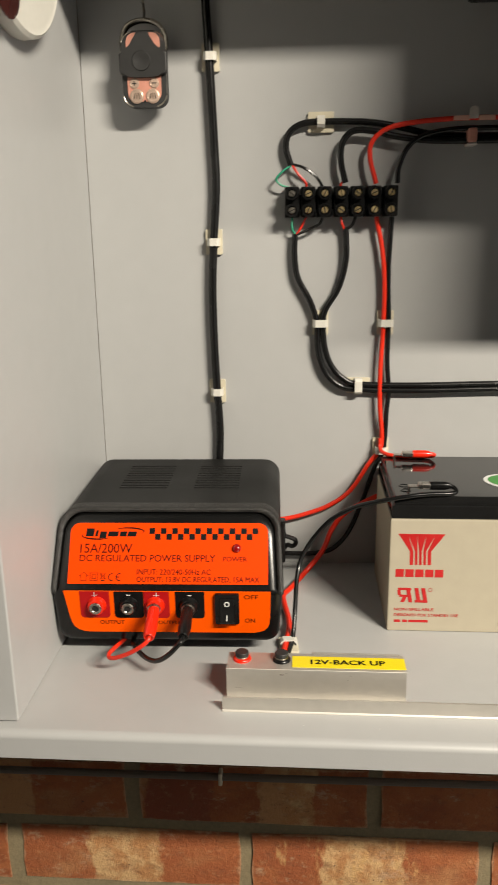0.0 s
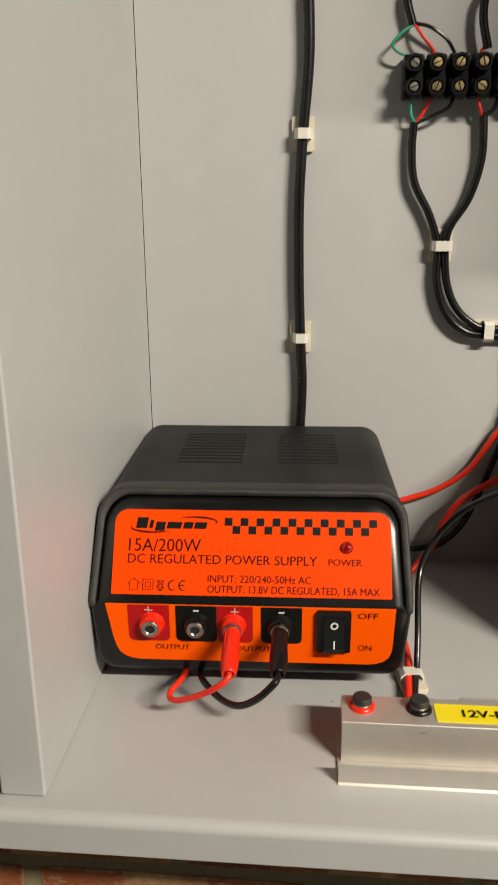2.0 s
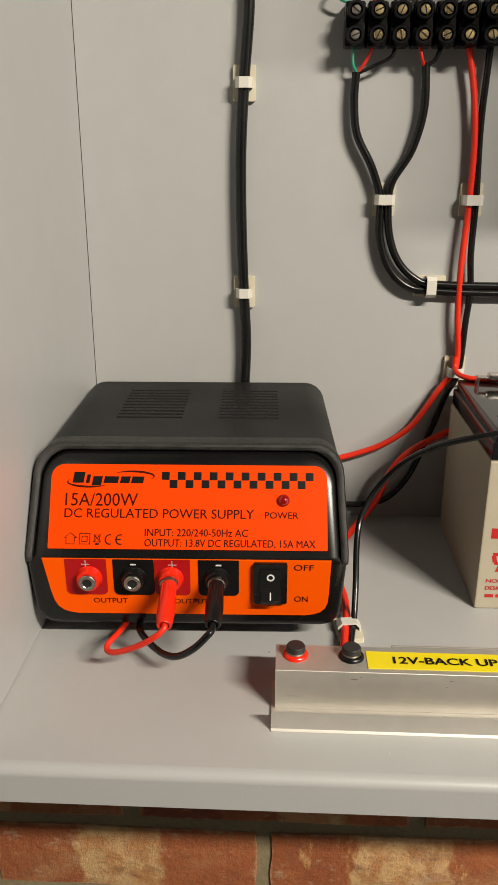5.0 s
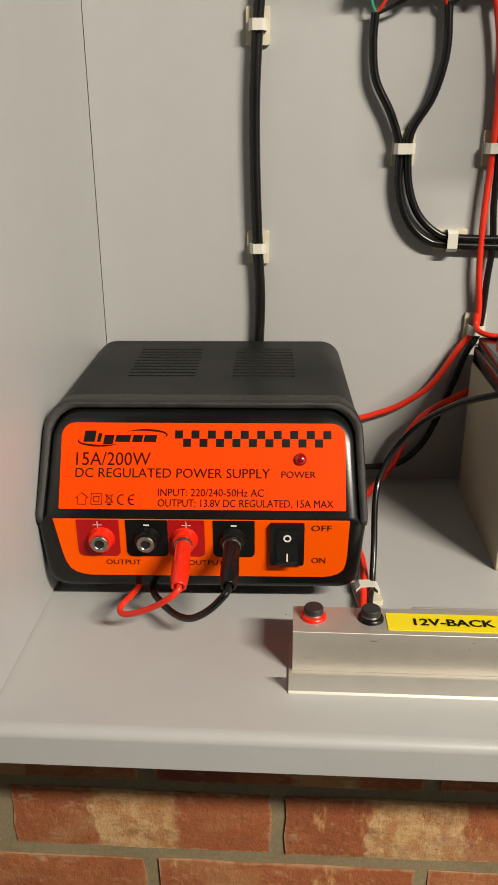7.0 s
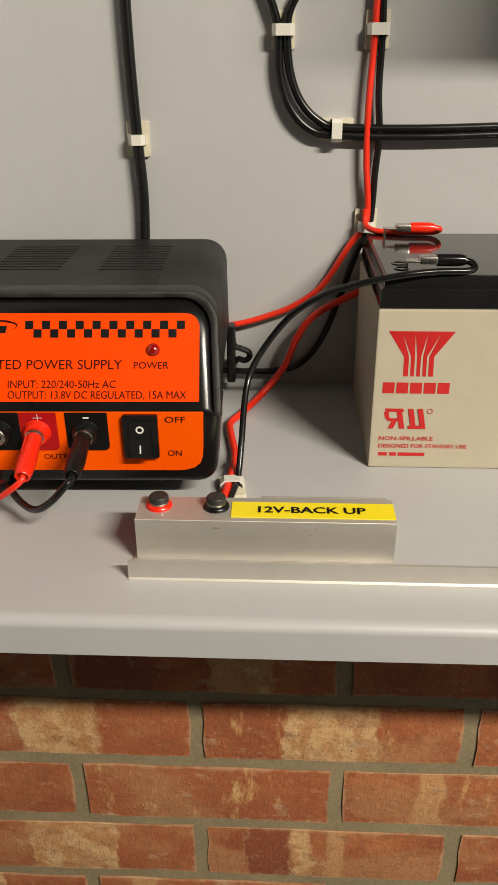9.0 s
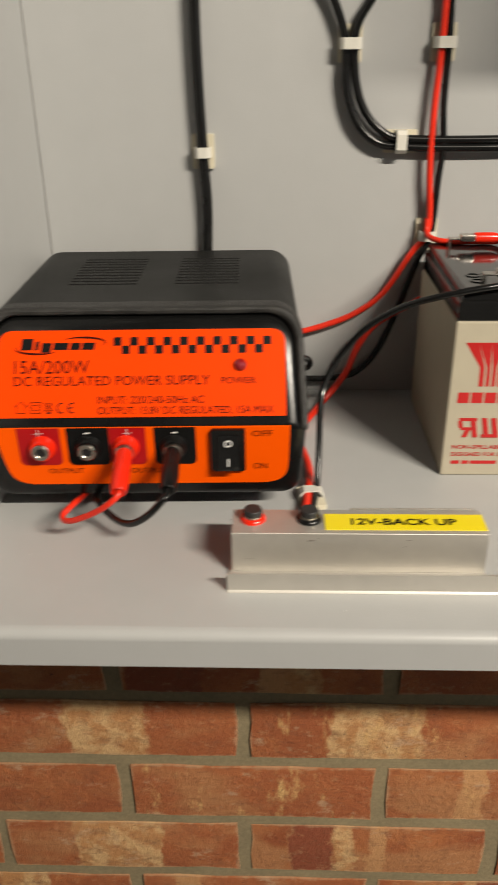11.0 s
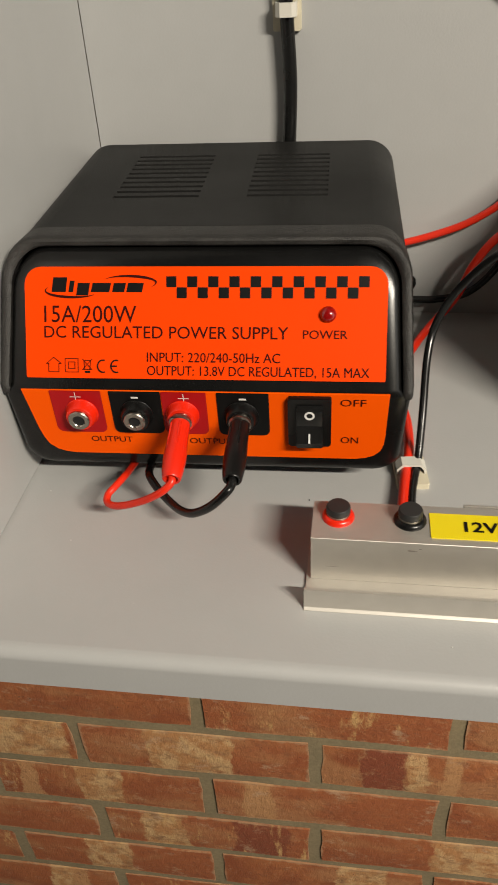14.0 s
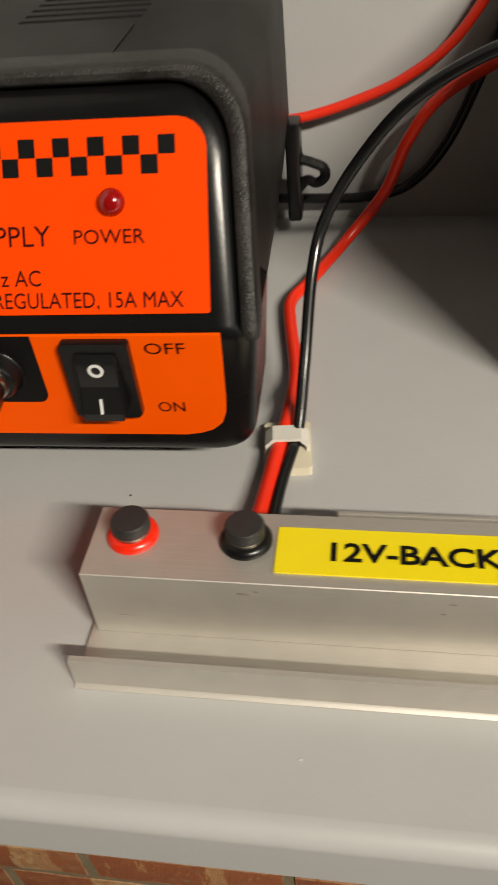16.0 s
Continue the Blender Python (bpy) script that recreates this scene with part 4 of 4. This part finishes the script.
for k in range(6):
    x = 0.0050 + (k + 0.5) * PITCH
    part("web", box(x - 0.0010, x + 0.0010, -0.0080, -0.0006, -0.0050, 0.0050), BLACK, strip)
# bared cores at the strip
for nm, pts, r, mat in (("green_core", [(0.1525, -0.0055, 0.3150), (0.1465, -0.0075, 0.3110), (0.1415, -0.0085, 0.3055), (0.1445, -0.0080, 0.3015), (0.1520, -0.0070, 0.2990)], 0.0008, PVCG),
                        ("red_core", [(0.1530, -0.0060, 0.3150), (0.1570, -0.0080, 0.3090), (0.1625, -0.0075, 0.3030), (0.1640, -0.0070, 0.2985)], 0.0009, PVCR),
                        ("black_core", [(0.1530, -0.0060, 0.3155), (0.1610, -0.0085, 0.3130), (0.1700, -0.0080, 0.3070), (0.1755, -0.0070, 0.2990)], 0.0010, PVCK),
                        ("green_core", [(0.1555, -0.0060, 0.2660), (0.1530, -0.0075, 0.2710), (0.1530, -0.0070, 0.2790)], 0.0008, PVCG),
                        ("red_core", [(0.1560, -0.0060, 0.2660), (0.1600, -0.0080, 0.2720), (0.1640, -0.0070, 0.2800)], 0.0009, PVCR),
                        ("black_core", [(0.1560, -0.0060, 0.2660), (0.1660, -0.0085, 0.2700), (0.1735, -0.0080, 0.2740), (0.1755, -0.0070, 0.2800)], 0.0010, PVCK),
                        ("red_core", [(0.1915, -0.0060, 0.2695), (0.1895, -0.0080, 0.2740), (0.1885, -0.0070, 0.2800)], 0.0009, PVCR),
                        ("black_core", [(0.1925, -0.0060, 0.2695), (0.1970, -0.0080, 0.2725), (0.2000, -0.0070, 0.2800)], 0.0012, PVCK),
                        ("red_core", [(0.1905, -0.0060, 0.3030), (0.1885, -0.0075, 0.3015), (0.1880, -0.0070, 0.2980)], 0.0009, PVCR)):
    tagged(link(nm, tube(pts, r, 8), mat), "thin bared " + nm.split("_")[0] + " cable core at the terminal strip", "wire")
# metal saddle that holds the bundle
saddle = thing("cable_saddle", "copper strip saddle wrapped round the cable bundle", "cable clip", pose(0.2790, 0, 0.3400))
for x0, x1 in ((-0.0135, -0.0026), (0.0040, 0.0152)):
    part("strip", box(x0, x1, -0.0136, -0.0130, 0.0018, 0.0050, 0.0002), PINK, saddle, "pale pink strip end")
part("band_tab", prism(round_rect(-0.0026, 0.0036, 0.0030, 0.0112, (0.0004, 0.0004, 0.0028, 0.0028)), surface((0, -0.0122, 0), (1, 0, 0), (0, 0, 1)), 0.0010, 0.0003), FOIL, saddle, "tinned metal tab")
part("band", box(-0.0030, 0.0036, -0.0142, -0.0005, -0.0128, -0.0030, 0.0016, 3), COPPER, saddle, "copper band")
part("band_edge", box(-0.0030, 0.0036, -0.0142, -0.0005, -0.0148, -0.0129, 0.0008), FOIL, saddle, "tinned band edge")

# ---- the remote control fob ----
fob = thing("remote_fob", "black and copper remote control fob hung from a hook", "remote control", surface((0.0500, -0.0105, 0.3795), (1, 0, 0), (0, 0, 1)))
part("shell", prism(round_rect(-0.0155, 0.0155, -0.0250, 0.0240, 0.0075, 6), Matrix.Identity(4), 0.0095, 0.0025), RUBBER, fob)
part("face", prism(round_rect(-0.0118, 0.0118, -0.0215, 0.0225, 0.0055, 6), Matrix.Translation((0, 0, 0.0095)), 0.0006, 0.0002), COPPER, fob, "rose copper face plate")


def slide_cover():
    """A band across the fob with hollow shoulders that rise to a neck, bowed below."""
    right = [(0.0165 * math.cos(radians(a)), -0.0030 - 0.0034 * math.sin(radians(a))) for a in (70, 50, 30, 12)] + [(0.0168, -0.0015), (0.0168, 0.0088), (0.0160, 0.0096)]
    right += [(0.0158 - 0.0110 * math.sin(radians(a)), 0.0212 - 0.0112 * math.cos(radians(a))) for a in (6, 22, 38, 54, 70, 86)] + [(0.0040, 0.0228)]
    return prism([(-x, y) for x, y in right[::-1]] + right, Matrix.Translation((0, 0, 0.0085)), 0.0046, 0.0014)


part("slide_cover", slide_cover(), RUBBER, fob, "matt black slide cover")
part("thumb_dish", lathe([(0.0068, 0.0), (0.0062, 0.0007), (0.0050, 0.0006), (0.0025, 0.0002), (0, 0.0001)], Matrix.Translation((-0.0010, 0.0042, 0.0130)), 28), RUBBER, fob)
rim = round_rect(-0.0152, 0.0152, -0.0245, 0.0230, 0.0078, 5)
part("bezel", tube([(x, y, 0.0090) for x, y in rim + rim[:1]], 0.0005, 8, 2), CHROME, fob, "thin chrome bezel")
for bx, by, br, sign in ((-0.0070, -0.0098, 0.0031, 2), (0.0070, -0.0098, 0.0031, 1), (-0.0056, -0.0180, 0.0045, 3), (0.0058, -0.0180, 0.0045, 4)):
    B = Matrix.Translation((bx, by, 0.0101))
    key = part("button", lathe([(0, 0), (br + 0.0004, 0), (br + 0.0004, 0.0003), (br, 0.0003), (br, 0.0006), (br * 0.86, 0.0010), (br * 0.80, 0.0009), (br * 0.4, 0.0010), (0, 0.0010)], B, 24), ROSE, fob, "rose nickel push button")
    top = B @ Matrix.Translation((0, 0, 0.0009))
    if sign < 3:
        part("sign", box(-br * 0.5, br * 0.5, -0.0003, 0.0003, 0, 0.0003), RUBBER, key).matrix_local = top
    if sign == 2:
        part("sign", box(-0.0003, 0.0003, -br * 0.5, br * 0.5, 0, 0.0003), RUBBER, key).matrix_local = top
    for k in range(3 if sign > 2 else 0):
        part("sign", box(-0.0003, 0.0003, -br * 0.42, br * 0.42, 0, 0.0003), RUBBER, key).matrix_local = top @ Matrix.Translation(((k - 1) * 0.0016, 0, -0.0002)) @ pose(0, 0, 0, 0, 0, (k - 1) * 14)
# flat black dot, the hole's shade as colour
part("lamp_hole_shade", lathe([(0, 0), (0.0007, 0), (0.0007, 0.0002), (0, 0.0002)], Matrix.Translation((0.0, -0.0212, 0.0101)), 10), HOLLOW_SHADE, fob)
for lift in (0.0036, 0.0066):
    part("top_loop", tube([(-0.0152, 0.0120, lift), (-0.0152, 0.0200, lift), (-0.0118, 0.0270, lift), (-0.0060, 0.0302, lift), (0, 0.0310, lift), (0.0060, 0.0302, lift), (0.0118, 0.0270, lift), (0.0152, 0.0200, lift), (0.0152, 0.0120, lift)], 0.0016, 10), CHROME, fob, "chrome key loop")
part("key_ring", tube([(0, 0.0300, 0.0040), (0.0008, 0.0360, 0.0036), (0.0, 0.0440, 0.0034), (-0.0006, 0.0560, 0.0034)], 0.0010, 8), CHROME, fob)
hook = thing("hook", "small steel hook on the grey panel", "hook", surface((0.0497, 0, 0.4360), (1, 0, 0), (0, 0, 1)))
part("shank", tube([(0, 0, 0), (0, 0, 0.006), (0, 0.0005, 0.010), (0, 0.005, 0.011)], 0.0014, 8), CHROME, hook)
part("plate", lathe([(0, 0), (0.006, 0), (0.006, 0.001), (0, 0.0012)], Matrix.Identity(4), 20), CHROME, hook)

# ---- specks on the cabinet bottom ----
specks = bmesh.new()
for sx, sy, sr in ((0.027, -0.186, 0.0004), (0.010, -0.159, 0.0004), (0.163, -0.223, 0.0005), (0.058, -0.214, 0.0003), (0.206, -0.224, 0.0003)):
    sr *= 0.6
    lathe([(sr, 0), (sr * 0.8, sr * 0.5), (0, sr * 0.7)], Matrix.Translation((sx, sy, 0.0001)), 7, specks)
tagged(link("dust_speck", specks, WHITE), "tiny pale specks of dust on the cabinet bottom", "dust", kind="stuff")
tagged(link("grit", lathe([(0.0003, 0), (0.00025, 0.0002), (0, 0.0003)], Matrix.Translation((0.114, -0.157, 0.0001)), 7), RUBBER), "tiny dark grain of grit on the cabinet bottom", "grit")

# ---- dark control box in the shaded corner; unseen box added to cast that shade ----
cbox = thing("control_box", "dark control box on the back of the cabinet", "control box", pose(0, 0, 0))
part("body", box(0.272, 0.331, -0.030, -0.0004, 0.4175, 0.475, 0.003), BLACK, cbox)
part("lid", box(0.273, 0.329, -0.034, -0.0302, 0.4185, 0.474, 0.002), BLACK, cbox)
# out of view; two stepped blocks shape the shadow on the back panel
blocker = thing("upper_blocker", "unseen dark box added to shade the back panel", "control box", pose(0, 0, 0))
part("body", box(0.336, CAB_R - 0.001, -0.222, -0.0004, 0.428, CAB_T - 0.001, 0.003), COVER, blocker)
part("lower_blocker", box(0.388, CAB_R - 0.001, -0.222, -0.0004, 0.354, 0.4276, 0.003), COVER, blocker)

# ---- cable under the cabinet ----
tagged(link("wall_cable", tube([(-0.60, -0.0030, -0.2150), (-0.20, -0.0030, -0.2145), (0.088, -0.0030, -0.2140), (0.50, -0.0030, -0.2120), (1.0, -0.0030, -0.2110)], 0.0034, 10), PVCGREY), "dusty grey cable along the brick wall", "cable")
wc = thing("cable_staple", "small pale staple over the cable on the brick wall", "cable clip", pose(0.088, 0, -0.214))
part("saddle", box(-0.0018, 0.0018, -0.0075, 0.0030, -0.0070, 0.0055, 0.0010), PAD, wc)

# ---- ceiling lamp ----
batten = thing("tube_lamp", "short white fluorescent tube lamp hung under the ceiling", "lamp", look(LAMP_AT, (1.22, 0.0, 0.0)))
part("housing", box(-0.40, 0.40, -0.04, 0.04, 0.012, 0.050, 0.006), WHITE, batten)
for bx in (-0.22, 0.22):
    part("bracket", box(bx - 0.02, bx + 0.02, -0.01, 0.115, 0.030, 0.040), WHITE, batten)

# ---- bricks ----
BL, BH, COURSE, STEP = 0.2130, 0.0626, 0.0750, 0.2253
rng = random.Random(4)
shapes = []
for v in range(6):
    bm = bmesh.new()
    nx, nz = 7, 4
    front = []
    for j in range(nz):
        row = []
        for i in range(nx):
            x, z = (i / (nx - 1) - 0.5) * BL, (j / (nz - 1) - 0.5) * BH
            edge = i in (0, nx - 1) or j in (0, nz - 1)
            dx = rng.uniform(-0.0016, 0.0010) if i in (0, nx - 1) else 0
            dz = rng.uniform(-0.0012, 0.0009) if j in (0, nz - 1) else 0
            sx, sz = (1 if x > 0 else -1), (1 if z > 0 else -1)
            row.append(bm.verts.new((x + sx * dx, (0.0016 if edge else 0.0) + rng.uniform(-0.0005, 0.0005), z + sz * dz)))
        front.append(row)
    for j in range(nz - 1):
        for i in range(nx - 1):
            bm.faces.new((front[j][i], front[j][i + 1], front[j + 1][i + 1], front[j + 1][i]))
    loop = front[0] + [r[-1] for r in front[1:]] + front[-1][-2::-1] + [r[0] for r in front[-2:0:-1]]
    back = [bm.verts.new((p.co.x, 0.012, p.co.z)) for p in loop]
    for i in range(len(loop)):
        j = (i + 1) % len(loop)
        bm.faces.new((loop[i], loop[j], back[j], back[i]))
    bmesh.ops.recalc_face_normals(bm, faces=bm.faces)
    me = bpy.data.meshes.new("brick")
    bm.to_mesh(me)
    bm.free()
    for f in me.polygons:
        f.use_smooth = True
    me.set_sharp_from_angle(angle=radians(60))
    me.materials.append(BRICK)
    shapes.append(me)
for r in range(-4, 12):
    zc = -0.2835 - BH / 2 - (r - 1) * COURSE
    x_joint = 0.1090 if r % 2 else 0.0030
    for k in range(-4, 5):
        b = new("brick", rng.choice(shapes))
        b.matrix_world = pose(x_joint + (k + 0.5) * STEP + rng.uniform(-0.0012, 0.0012), 0.0035 + rng.uniform(-0.0008, 0.0010), zc + rng.uniform(-0.0008, 0.0008), rng.uniform(-0.4, 0.4), rng.uniform(-0.3, 0.3), rng.uniform(-0.3, 0.3))
        b.parent = brick_wall
